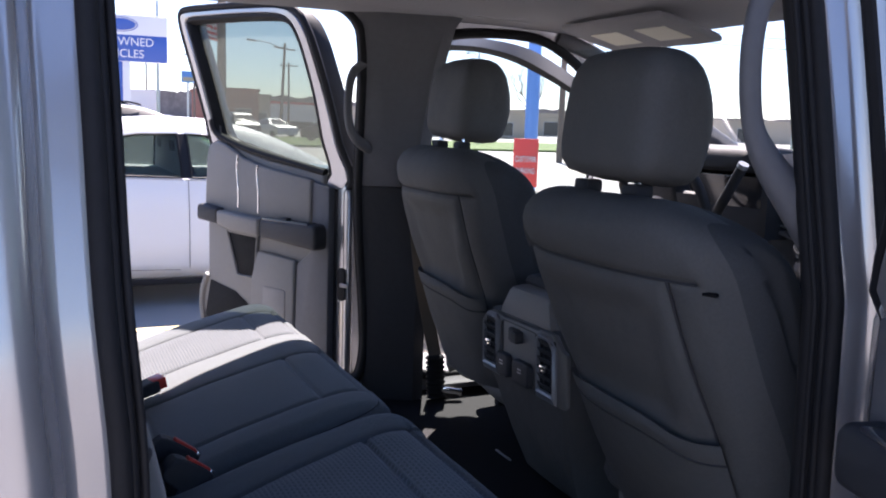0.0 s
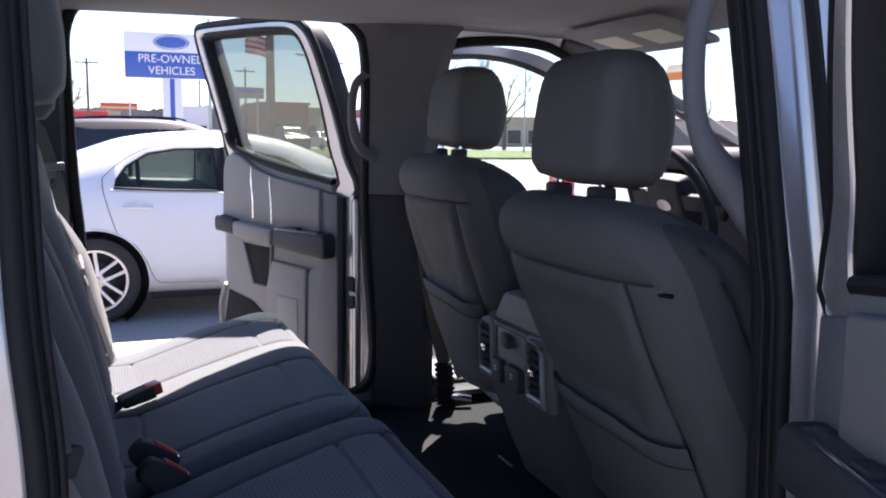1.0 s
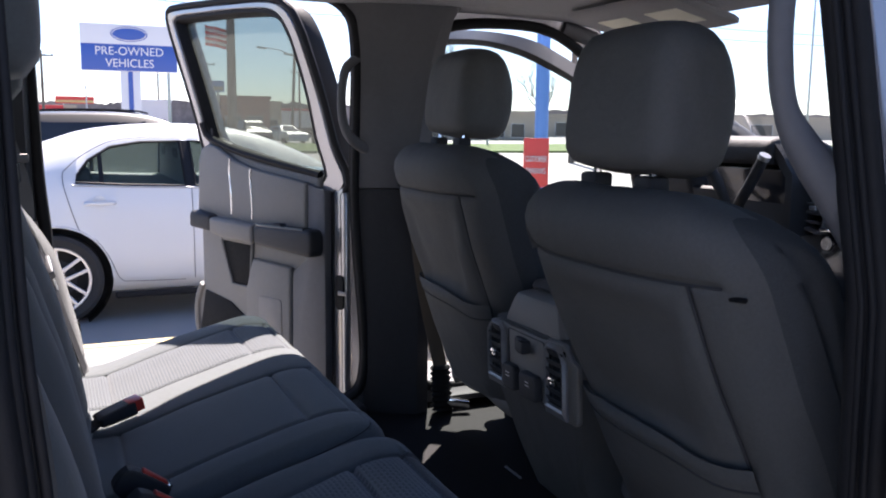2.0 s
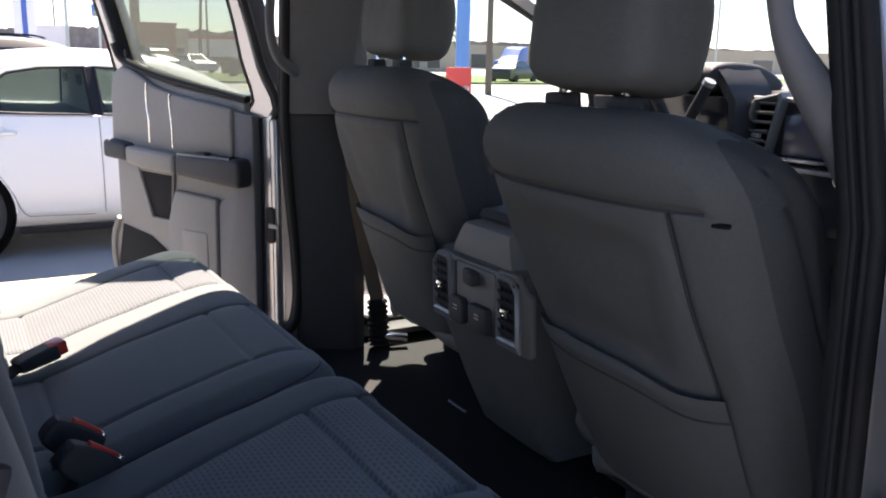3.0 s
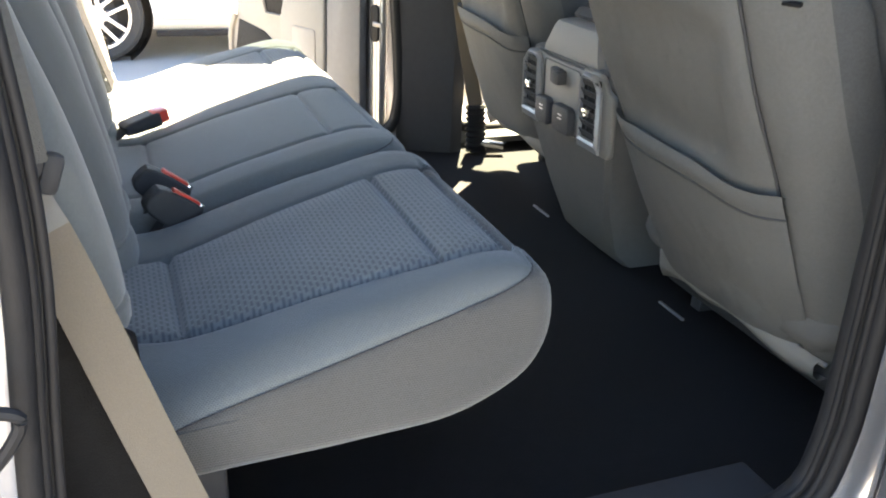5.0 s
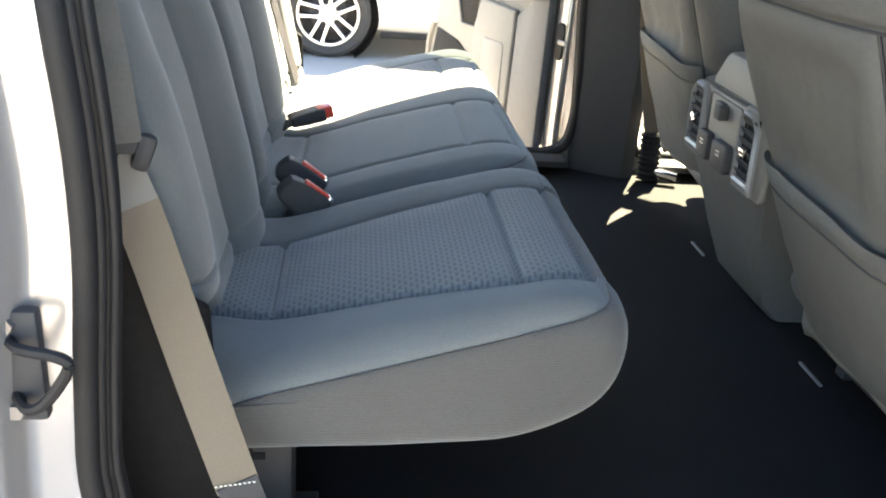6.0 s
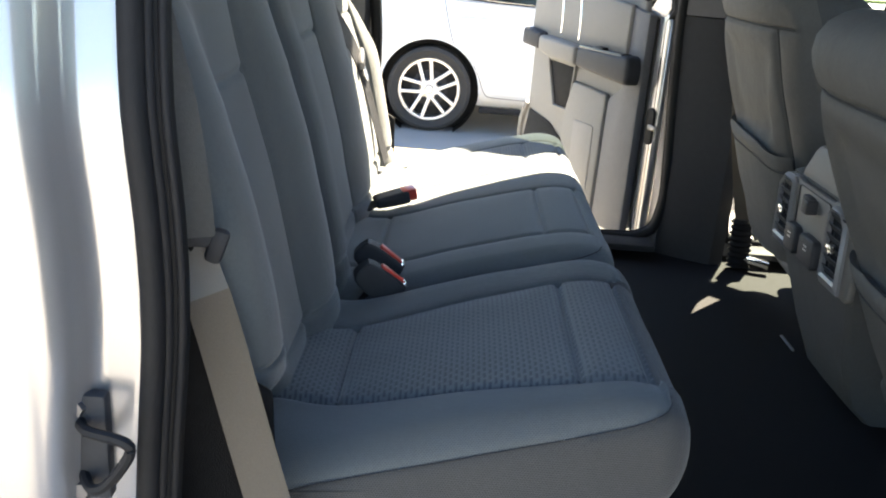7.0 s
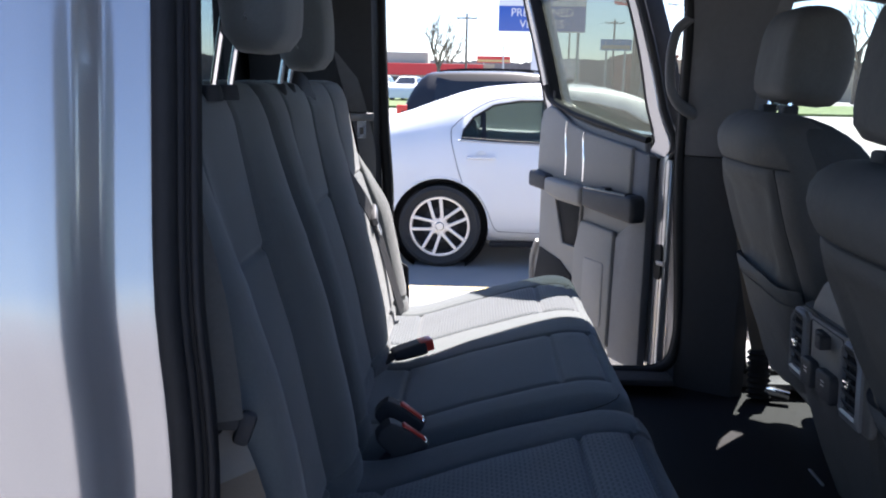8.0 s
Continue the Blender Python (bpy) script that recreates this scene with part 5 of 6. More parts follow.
# ---- parked cars ----
def wheel_parts(parent, x, y, r, face):
    w = part("wheel", moved(lathe([(r * 0.72, 0.09), (r * 0.76, 0.105), (r * 0.9, 0.11), (r * 0.985, 0.095), (r, 0.07), (r, -0.07), (r * 0.985, -0.095), (r * 0.9, -0.11), (r * 0.72, -0.09)], 40), pose(x, y, r)), M_TYRE, parent, "black tyre")
    ri = r * 0.725
    rim = part("rim", moved(lathe([(ri * 0.93, 0.10), (ri, 0.103), (ri * 1.02, 0.095), (ri * 0.96, 0.06), (ri * 0.9, -0.05)], 40), pose(x, y, r, 0, 0, 0 if face > 0 else 180)), M_ALLOY, w, "silver alloy rim")
    part("wheel_well", moved(lathe([(0.0, 0.015), (ri * 0.93, 0.015), (ri * 0.93, -0.02)], 32), pose(x, y, r, 0, 0, 0 if face > 0 else 180)), M_SEAL, w, "dark space behind the spokes")
    disc = part("brake_disc", moved(lathe([(0.0, 0.030), (ri * 0.60, 0.030), (ri * 0.60, 0.016)], 24), pose(x, y, r, 0, 0, 0 if face > 0 else 180)), M_TRIM_DARK, w, "dark brake disc")
    turn = pose(x, y, r, 0, 0, 0 if face > 0 else 180)
    for k in range(5):
        for d in (-1, 1):
            a = radians(72 * k + 78)
            ways = ((0.14, 32 * d, 0.012), (0.34, 25 * d, 0.0150), (0.62, 16 * d, 0.0125), (0.96, 12.5 * d, 0.0135))
            loops = []
            for f, off, wd in ways:
                b = a + radians(off)
                cx, cz, tx, tz = ri * f * math.cos(b), ri * f * math.sin(b), -math.sin(b), math.cos(b)
                lift = 0.086 + 0.010 * f
                loops.append([(cx + tx * q, lift + h, cz + tz * q) for q, h in ((-wd, -0.022), (-wd, -0.003), (-wd * 0.7, 0.0), (wd * 0.7, 0.0), (wd, -0.003), (wd, -0.022))])
            part("spoke", moved(rings(loops), turn), M_ALLOY, w, angle=35)
    hub = part("hub_cap", moved(lathe([(0.0, 0.10), (ri * 0.12, 0.10), (ri * 0.15, 0.088), (ri * 0.30, 0.084), (ri * 0.33, 0.06)], 20), pose(x, y, r, 0, 0, 0 if face > 0 else 180)), M_ALLOY, w)
    for k in range(5):
        a = radians(72 * k + 78)
        part("lug_nut", moved(lathe([(0.0, 0.012), (0.010, 0.012), (0.011, 0.0)], 6), pose(x + face * ri * 0.31 * math.cos(a), y + (0.086 if face > 0 else -0.086), r + ri * 0.31 * math.sin(a), 0, 0, 0 if face > 0 else 180)), M_TRIM_DARK, w)
    return w


def car(name, at, label, paint, dims, profile, wheels, r, group="", panes=(), gap=0.05):
    """A closed car that faces +x: its outline from the side, narrowed upwards; windows stand proud in the greenhouse."""
    c = thing(name, label, "car", at, group)
    half, z_belt, z_roof, tuck = dims
    top = smooth_path([(x, 0, z) for x, z in profile], 5)
    loops = []
    for p in top:
        zt = p.z
        f = max(0.0, (zt - z_belt) / (z_roof - z_belt))
        w_top = half - tuck * f - 0.03
        loop = []
        low = 0.22
        for yy, zz in ((half - 0.08, low), (half - 0.02, 0.34), (half, 0.55), (half - 0.012, min(0.75, zt)), (half - 0.02, min(z_belt, zt)), (max(w_top, 0.1), max(zt - 0.035, 0.4)), (max(w_top - 0.10, 0.1), zt), (0, zt + 0.018)):
            loop.append((yy, zz))
        loops.append([(p.x, y, z) for y, z in loop] + [(p.x, -y, z) for y, z in loop[::-1][1:]])
    holes = [rings([[(x, y, z) for x, z in outline] for y in (-1.3, 1.3)]) for outline in panes]
    for b in holes:
        bmesh.ops.recalc_face_normals(b, faces=b.faces)
    cutters = join(*[moved(lathe([(0.0, 0.3), (r + gap, 0.3), (r + gap, -0.3), (0.0, -0.3)], 40), pose(x, face * half, r)) for x in wheels for face in (-1, 1)], *holes)
    cutter = new("cutter", mesh_of(cutters, "cutter", M_SEAL, smooth=False))
    body = part("body", rings(loops), paint, c, "painted body", angle=80)
    cut = body.modifiers.new("arches", "BOOLEAN")
    cut.operation, cut.object, cut.solver = "DIFFERENCE", cutter, "EXACT"
    body.parent = None
    bpy.context.view_layer.update()
    me = bpy.data.meshes.new_from_object(body.evaluated_get(bpy.context.evaluated_depsgraph_get()))
    body.modifiers.clear()
    body.data = me
    body.parent = c
    bpy.data.objects.remove(cutter)
    return c


def side_pane(c, outline, half, tuck, z_belt, z_roof, mat, name="window", label="dark side window", proud=0.006, face=-1):
    def y_at(z):
        return face * (half - 0.02 - (tuck + 0.01) * max(0.0, (z - z_belt) / (z_roof - z_belt)) + proud)
    pts = outline
    return part(name, rings([[(x, y_at(z), z) for x, z in pts], [(x, y_at(z) - face * 0.012, z) for x, z in pts]]), mat, c, label)


# white saloon, its rear wheel at x = -0.42
HALF, TUCK, ZB, ZR = 0.92, 0.30, 0.98, 1.44
REAR_PANE = [(0.160, 1.030), (0.175, 1.085), (0.250, 1.185), (0.410, 1.282), (0.617, 1.318), (0.915, 1.326), (0.928, 0.998), (0.50, 1.010)]
FRONT_PANE = [(0.995, 0.996), (0.980, 1.328), (1.15, 1.320), (1.45, 1.255), (1.78, 1.07), (1.80, 1.00)]
sedan = car("saloon_car", pose(-0.42, 5.06 + HALF, 0), "white four-door saloon parked beside the truck", M_WHITECAR, (HALF, ZB, ZR, TUCK),
            [(-1.02, 0.50), (-1.01, 0.80), (-0.96, 1.02), (-0.89, 1.08), (-0.54, 1.13), (-0.34, 1.18), (-0.04, 1.29), (0.26, 1.385), (0.66, 1.435), (1.12, 1.44), (1.47, 1.40), (1.82, 1.27), (2.22, 1.07), (2.42, 1.01), (3.07, 0.93), (3.52, 0.80), (3.69, 0.62), (3.75, 0.45)], (0.0, 2.73), 0.328, panes=(REAR_PANE, FRONT_PANE), gap=0.062)


def flank(z):
    """How far the saloon's side stands from its middle."""
    if z > ZB:
        return HALF - 0.02 - 0.31 * (z - ZB) / (ZR - ZB)
    return HALF - 0.02 * max(0.0, (z - 0.55) / (ZB - 0.55))


for x in (0.0, 2.73):
    for face in (-1, 1):
        wheel_parts(sedan, x, face * (HALF - 0.115), 0.328, face)
        part("arch_lip", tube([(x + 0.391 * math.cos(radians(a)), face * (HALF - 0.006), 0.328 + 0.391 * math.sin(radians(a))) for a in range(0, 181, 6)], 0.008, 8, up=(0, 1, 0)), M_WHITECAR, sedan, "white wheel arch lip")
        part("arch_liner", moved(lathe([(0.0, -0.12), (0.388, -0.12), (0.388, 0.06)], 32), pose(x, face * (HALF - 0.10), 0.328, 0, 0, 0 if face > 0 else 180)), M_SEAL, sedan, "black wheel arch liner")
for outline in (REAR_PANE, FRONT_PANE):
    my, mz = sum(a for a, _ in outline) / len(outline), sum(b for _, b in outline) / len(outline)
    lined = [(my + (a - my) * 0.985, mz + (b - mz) * 0.97) for a, b in outline]
    part("cabin_lining", rings([[(x, s * (flank(z) - 0.07), z) for x, z in lined] for s in (-1, 1)], cap=False), M_TRIM_GREY, sedan, "grey lining of the cabin")
    for face in (-1, 1):
        ob = side_pane(sedan, outline, HALF, TUCK, ZB, ZR, M_GLASS_CAR, face=face, label="tinted see-through side window", proud=-0.006)
        ob.visible_shadow = False
        edge = [Vector((x, 0, z)) for x, z in outline]
        part("window_seal", tube([(v.x, face * (flank(v.z) + 0.001), v.z) for v in edge], 0.010, 6, closed=True, up=(0, 1, 0)), M_SEAL, sedan, "black rubber round the window")
for y in (-0.40, 0.40):
    part("front_seat", pad([(1.02, 0.99), (0.95, 1.10), (0.91, 1.20), (0.91, 1.27), (0.96, 1.285), (1.01, 1.25), (1.04, 1.10), (1.09, 0.99)], y - 0.17, y + 0.17, 0.05, puff=0.0, step=0.03), M_TRIM_DARK, sedan, "dark front seat behind the glass")
    part("rear_head_restraint", pad([(0.18, 1.00), (0.15, 1.06), (0.17, 1.12), (0.22, 1.13), (0.27, 1.10), (0.28, 1.00)], y - 0.13, y + 0.13, 0.03, puff=0.0, step=0.03), M_PANEL, sedan, "grey rear head restraint behind the glass")
for face in (-1, 1):
    part("window_trim", tube([(v.x, face * (flank(v.z) + 0.004), v.z) for v in smooth_path([(0.135, 0, 1.012), (0.30, 0, 1.004), (0.60, 0, 0.994), (1.10, 0, 0.984), (1.80, 0, 0.982)], 4)], 0.007, 6, up=(0, 1, 0)), M_SATIN, sedan, "silver strip below the windows")
    part("window_post", rings([[(x, face * (flank(z) + d), z) for x, z in ((0.318, 1.02), (0.352, 1.02), (0.345, 1.252), (0.318, 1.238))] for d in (-0.02, 0.004)]), M_SEAL, sedan, "black window post")
    part("middle_post", rings([[(x, face * (flank(z) + d), z) for x, z in ((0.915, 0.995), (1.008, 0.995), (0.992, 1.330), (0.903, 1.330))] for d in (-0.02, 0.004)]), M_SEAL, sedan, "black middle post")
    for pts in ([(0.90, 1.362), (0.62, 1.352), (0.40, 1.318), (0.22, 1.225), (0.10, 1.125), (0.077, 1.085), (0.085, 0.98), (0.155, 0.725), (0.195, 0.665), (0.29, 0.600), (0.37, 0.47), (0.414, 0.361), (0.453, 0.309), (0.53, 0.298), (0.90, 0.290)], [(0.965, 0.98), (0.97, 0.7), (0.97, 0.30)]):
        part("door_gap", tube([(v.x, face * (flank(v.z) - 0.0005 - (0.04 * (0.34 - v.z) if v.z < 0.34 else 0)), v.z) for v in smooth_path([(x, 0, z) for x, z in pts], 6)], 0.0030, 6, up=(0, 1, 0)), M_GUNMETAL, sedan, "thin door gap")
    part("handle_cup", moved(lathe([(0.0, -0.004), (0.030, -0.003), (0.042, 0.001)], 20), pose(0.315, face * (flank(0.90) + 0.0035), 0.895, 0, 0, 0 if face > 0 else 180)), M_WHITECAR, sedan, "shallow cup behind the handle")
    part("door_handle", tube(smooth_path([(0.215, face * (HALF - 0.012), 0.878), (0.235, face * (HALF + 0.014), 0.880), (0.32, face * (HALF + 0.020), 0.882), (0.40, face * (HALF + 0.014), 0.882), (0.42, face * (HALF - 0.012), 0.880)], 5), 0.011, 8), M_WHITECAR, sedan, "white door handle")
    part("sill_trim", box(0.40, 2.32, *sorted((face * (HALF - 0.07), face * (HALF - 0.02))), 0.17, 0.215, 0.01), M_SEAL, sedan, "dark sill trim")
part("rear_window", rings([[(x, y, z) for y in (-w, -w * 0.5, 0, w * 0.5, w)] for x, z, w in ((-0.30, 1.192, 0.55), (-0.04, 1.290, 0.52), (0.26, 1.377, 0.48))], closed=False, cap=False), M_CARGLASS, sedan, "dark rear window")

# black crossover beyond it
suv = car("crossover_car", pose(-0.30, 11.0 + 0.95, -0.06), "black crossover parked behind the white saloon", M_BLACKCAR, (0.95, 1.08, 1.66, 0.26),
          [(-0.98, 0.55), (-0.97, 0.95), (-0.90, 1.12), (-0.78, 1.38), (-0.62, 1.58), (-0.45, 1.64), (0.2, 1.665), (0.9, 1.66), (1.35, 1.58), (1.75, 1.38), (2.05, 1.15), (2.3, 1.08), (3.2, 0.98), (3.55, 0.80), (3.62, 0.5)], (0.0, 2.8), 0.36)
for x in (0.0, 2.8):
    for face in (-1, 1):
        wheel_parts(suv, x, face * 0.86, 0.36, face)
for face in (-1, 1):
    side_pane(suv, [(-0.50, 1.14), (-0.42, 1.46), (-0.30, 1.52), (0.75, 1.535), (0.78, 1.12)], 0.95, 0.26, 1.08, 1.66, M_BLACKGLASS, face=face)
    side_pane(suv, [(0.83, 1.12), (0.81, 1.535), (1.15, 1.51), (1.50, 1.36), (1.80, 1.14)], 0.95, 0.26, 1.08, 1.66, M_BLACKGLASS, face=face)
    part("tail_light", moved(box(-0.10, 0.06, -0.03, 0.03, -0.07, 0.07, 0.02), pose(-0.90, face * 0.90, 1.10)), M_RED, suv, "red tail light")
    part("roof_rail", tube(smooth_path([(-0.40, face * 0.66, 1.66), (0.0, face * 0.66, 1.70), (0.9, face * 0.66, 1.70), (1.15, face * 0.66, 1.66)], 4), 0.014, 6), M_SEAL, suv, "black roof rail")

# ---- the rest of the truck round the cab ----
truck = thing("pickup_truck", "silver pickup truck body that carries the open cab", "pickup truck")


def shell(sections):
    """A body panel through rounded cross-sections (x, half width, low, high)."""
    loops = []
    for x, w, z0, z1 in sections:
        r = min(0.09, (z1 - z0) / 3)
        loops.append([(x, y, z) for y, z in rounded(-w, w, z0, z1, r, 4)])
    return rings(loops)


part("bonnet", shell([(2.12, 0.90, 0.45, 1.285), (2.5, 0.905, 0.45, 1.27), (3.0, 0.89, 0.46, 1.24), (3.16, 0.86, 0.50, 1.20), (3.20, 0.80, 0.55, 1.12)]), M_PAINT, truck, "silver bonnet and front end", angle=50)
part("front_bumper", shell([(3.14, 0.92, 0.42, 0.62), (3.24, 0.92, 0.42, 0.62), (3.31, 0.80, 0.44, 0.60)]), M_CHROME, truck, "chrome front bumper", angle=50)
for s in (-1, 1):
    part("front_wing", box(1.765, 2.13, *sorted((s * 0.90, s * 0.965)), 0.42, 1.27, 0.025), M_PAINT, truck, "silver front wing")
    part("bed_side", box(-2.62, -0.90, *sorted((s * 0.80, s * 0.975)), 0.50, 1.30, 0.035, 3), M_PAINT, truck, "silver cargo bed side")
    part("sill", box(-0.84, 1.75, *sorted((s * 0.84, s * 0.935)), 0.36, 0.43, 0.02), M_TRIM_DARK, truck, "dark sill below the doors")
    part("tail_lamp", box(-2.645, -2.60, *sorted((s * 0.82, s * 0.965)), 0.85, 1.22, 0.02), M_RED, truck, "red tail lamp")
    part("chassis_rail", box(-2.55, 3.0, *sorted((s * 0.40, s * 0.50)), 0.30, 0.42, 0.01), M_SEAL, truck, "black chassis rail")
    for x in (-1.72, 2.46):
        part("wheel_arch", tube([(x + 0.46 * math.cos(radians(a)), s * 0.965, 0.42 + 0.46 * math.sin(radians(a))) for a in range(0, 181, 12)], 0.03, 8, up=(0, 1, 0)), M_TRIM_DARK, truck, "dark wheel arch edge")
        wheel_parts(truck, x, s * 0.885, 0.40, s)
part("tailgate", box(-2.63, -2.57, -0.79, 0.79, 0.55, 1.28, 0.02), M_PAINT, truck, "silver tailgate")
part("bed_floor", box(-2.57, -0.90, -0.80, 0.80, 0.50, 0.70, 0.01), M_TRIM_DARK, truck, "dark cargo bed floor")
part("bed_front", box(-0.95, -0.90, -0.80, 0.80, 0.70, 1.28, 0.01), M_PAINT, truck, "silver front wall of the cargo bed")
part("door_skin", box(0.665, 1.745, -0.965, -0.922, 0.50, 1.262, 0.018, 3), M_PAINT, pdoor, "silver outer door panel")
part("outer_handle", moved(pad([(-0.10, -0.014), (-0.105, 0.0), (-0.10, 0.014), (0.10, 0.014), (0.105, 0.0), (0.10, -0.014)], -0.018, 0.018, 0.008, puff=0, step=0.01), pose(0.80, -0.975, 1.12)), M_SATIN, pdoor, "door pull")

# ---- signs ----
def lettering(text, size, at, mat, parent, name="lettering", label="", squeeze=1.0):
    cu = bpy.data.curves.new(name, "FONT")
    cu.body, cu.size, cu.align_x, cu.align_y, cu.extrude = text, size, "CENTER", "CENTER", 0.01
    tmp = bpy.data.objects.new(name, cu)
    scene.collection.objects.link(tmp)
    me = bpy.data.meshes.new_from_object(tmp.evaluated_get(bpy.context.evaluated_depsgraph_get()))
    bpy.data.objects.remove(tmp)
    me.materials.clear()
    me.materials.append(mat)
    ob = new(name, me)
    ob.parent = parent
    ob.matrix_basis = at @ Matrix.Diagonal((squeeze, 1, 1, 1))
    return tagged(ob, label)


sign = thing("dealer_sign", "tall dealer sign, white above and blue below, on a post", "sign", pose(2.86, 38.9, 0, 0, 0, -4))
part("cabinet", box(-1.98, 1.98, -0.20, 0.20, 3.72, 5.72, 0.03), M_SIGN_WHITE, sign, "white sign cabinet")
part("lower_face", box(-1.96, 1.96, -0.215, -0.19, 3.74, 4.86, 0.005), M_SIGN_BLUE, sign, "blue lower sign face")
oval = part("badge", moved(plate([(0.76 * math.cos(a), 0.32 * math.sin(a)) for a in [2 * math.pi * k / 40 for k in range(40)]], 0.03, 0.005), pose(0, -0.20, 5.30, 90, 0, 0)), M_SIGN_BLUE, sign, "plain blue oval with a pale ring")
part("ring", tube([(0.69 * math.cos(a), -0.236, 5.30 + 0.27 * math.sin(a)) for a in [2 * math.pi * k / 40 for k in range(40)]], 0.018, 6, closed=True, up=(0, 1, 0)), M_SIGN_WHITE, oval, "pale ring")
lettering("PRE-OWNED", 0.50, pose(0, -0.222, 4.56, 90, 0, 0), M_SIGN_WHITE, sign, squeeze=0.97)
lettering("VEHICLES", 0.50, pose(0, -0.222, 4.05, 90, 0, 0), M_SIGN_WHITE, sign, squeeze=0.94)
part("post", box(-0.42, 0.42, -0.18, 0.18, 0.0, 3.72, 0.02), M_SIGN_WHITE, sign, "white post cladding")
part("post_stripe", box(-0.10, 0.10, -0.196, -0.17, 0.0, 3.715), M_SIGN_BLUE, sign, "blue post stripe")

csign = thing("parking_sign", "red customer parking sign with white letters", "sign", pose(4.08, 6.0, 0, 0, 0, -30))
part("board", box(-0.128, 0.128, -0.006, 0.006, 0.86, 1.36, 0.003), M_SIGN_RED, csign, "red sign board")
lettering("CUSTOMER", 0.082, pose(0, -0.012, 1.145, 90, 0, 0), M_SIGN_WHITE, csign, squeeze=0.52)
lettering("PARKING", 0.082, pose(0, -0.012, 1.025, 90, 0, 0), M_SIGN_WHITE, csign, squeeze=0.58)
part("stake", box(-0.02, 0.02, 0.006, 0.03, 0.0, 1.28, 0.004), M_SATIN, csign, "steel stake")

bpost = thing("blue_post", "blue painted steel lot post", "post", pose(5.15, 7.7, 0))
part("shaft", tube([(0, 0, 0), (0, 0, 6.5)], 0.085, 16), M_POST_BLUE, bpost, "blue steel shaft")
part("foot", tube([(0, 0, 0), (0, 0, 0.5)], 0.25, 20), M_CONCRETE, bpost, "concrete foot")

# ---- the street beyond ----
def bare_tree(at, height, label, seed, spread=0.5):
    t = thing("bare_tree", label, "tree", at, "bare trees")
    rnd = random.Random(seed)
    part("trunk", tube(smooth_path([(0, 0, 0), (0.05, 0.02, height * 0.2), (0.0, 0.05, height * 0.42)], 4), lambda f: height * (0.028 - 0.008 * f), 8), M_BARK, t, "grey bare trunk")
    tubes = []

    def limb(p, d, length, r, depth):
        bend = Vector((rnd.uniform(-1, 1), rnd.uniform(-1, 1), rnd.uniform(0.2, 0.9))) * 0.35
        mid, end = p + d * length * 0.5, p + (d + bend).normalized() * length
        tubes.append(tube([p, mid, end], lambda f, r=r: r * (1 - 0.55 * f), 5))
        if depth:
            for _ in range(rnd.choice((2, 3, 3))):
                f = rnd.uniform(0.45, 1.0)
                limb(p.lerp(end, f), (d + Vector((rnd.uniform(-1, 1), rnd.uniform(-1, 1), rnd.uniform(-0.1, 0.9))) * 0.75).normalized(), length * rnd.uniform(0.5, 0.75), r * 0.55, depth - 1)

    for k in range(6):
        a = 2 * math.pi * k / 6 + rnd.uniform(-0.4, 0.4)
        limb(Vector((0, 0, height * rnd.uniform(0.25, 0.42))), Vector((math.cos(a) * spread, math.sin(a) * spread, 1)).normalized(), height * rnd.uniform(0.24, 0.36), height * 0.012, 4)
    part("crown", join(*tubes), M_BARK, t, "fine bare branches")
    return t


bare_tree(pose(-2.7, 60, 0), 6.4, "leafless tree in front of a red shop front", 3)
bare_tree(pose(34.5, 70, 0), 8.2, "leafless tree on the grass verge", 5, 0.7)
bare_tree(pose(35.0, 80, 0), 11.5, "tall leafless tree behind the verge", 8, 0.6)
bare_tree(pose(97, 120, 0), 9, "leafless tree above a long pale wall", 11)
bare_tree(pose(-3.5, 118, 0), 9, "leafless tree far down the street", 14)
bare_tree(pose(40, 66, 0), 7, "small leafless tree on the verge", 21)


def pole(at, height, label, r=0.13, arms=(), lamp=0.0, mat=None, category="utility pole", name="utility_pole"):
    p = thing(name, label, category, at, "street poles")
    mat = mat or M_POLE
    part("shaft", tube([(0, 0, 0), (0, 0, height * 0.5), (0, 0, height)], lambda f: r * (1 - 0.3 * f), 10), mat, p, "tall shaft")
    for z, w in arms:
        part("crossarm", box(-w, w, -0.05, 0.05, z - 0.06, z + 0.06, 0.01), mat, p, "crossarm")
        for k in range(4):
            part("insulator", moved(lathe([(0.0, 0.0), (0.05, 0.0), (0.04, 0.14), (0.0, 0.14)], 8), pose(-w * 0.9 + w * 0.6 * k, 0, z + 0.06, 90, 0, 0)), M_SATIN, p, "pale insulator")
    if lamp:
        part("arm", tube(smooth_path([(0, 0, height * 0.93), (lamp * 0.5, 0, height * 0.975), (lamp, 0, height * 0.98)], 4), 0.04, 6), M_SATIN, p, "steel lamp arm")
        part("lamp_head", box(min(lamp, lamp * 1.3), max(lamp, lamp * 1.3), -0.12, 0.12, height * 0.965, height * 0.985, 0.02), M_SATIN, p, "grey lamp head")
    return p


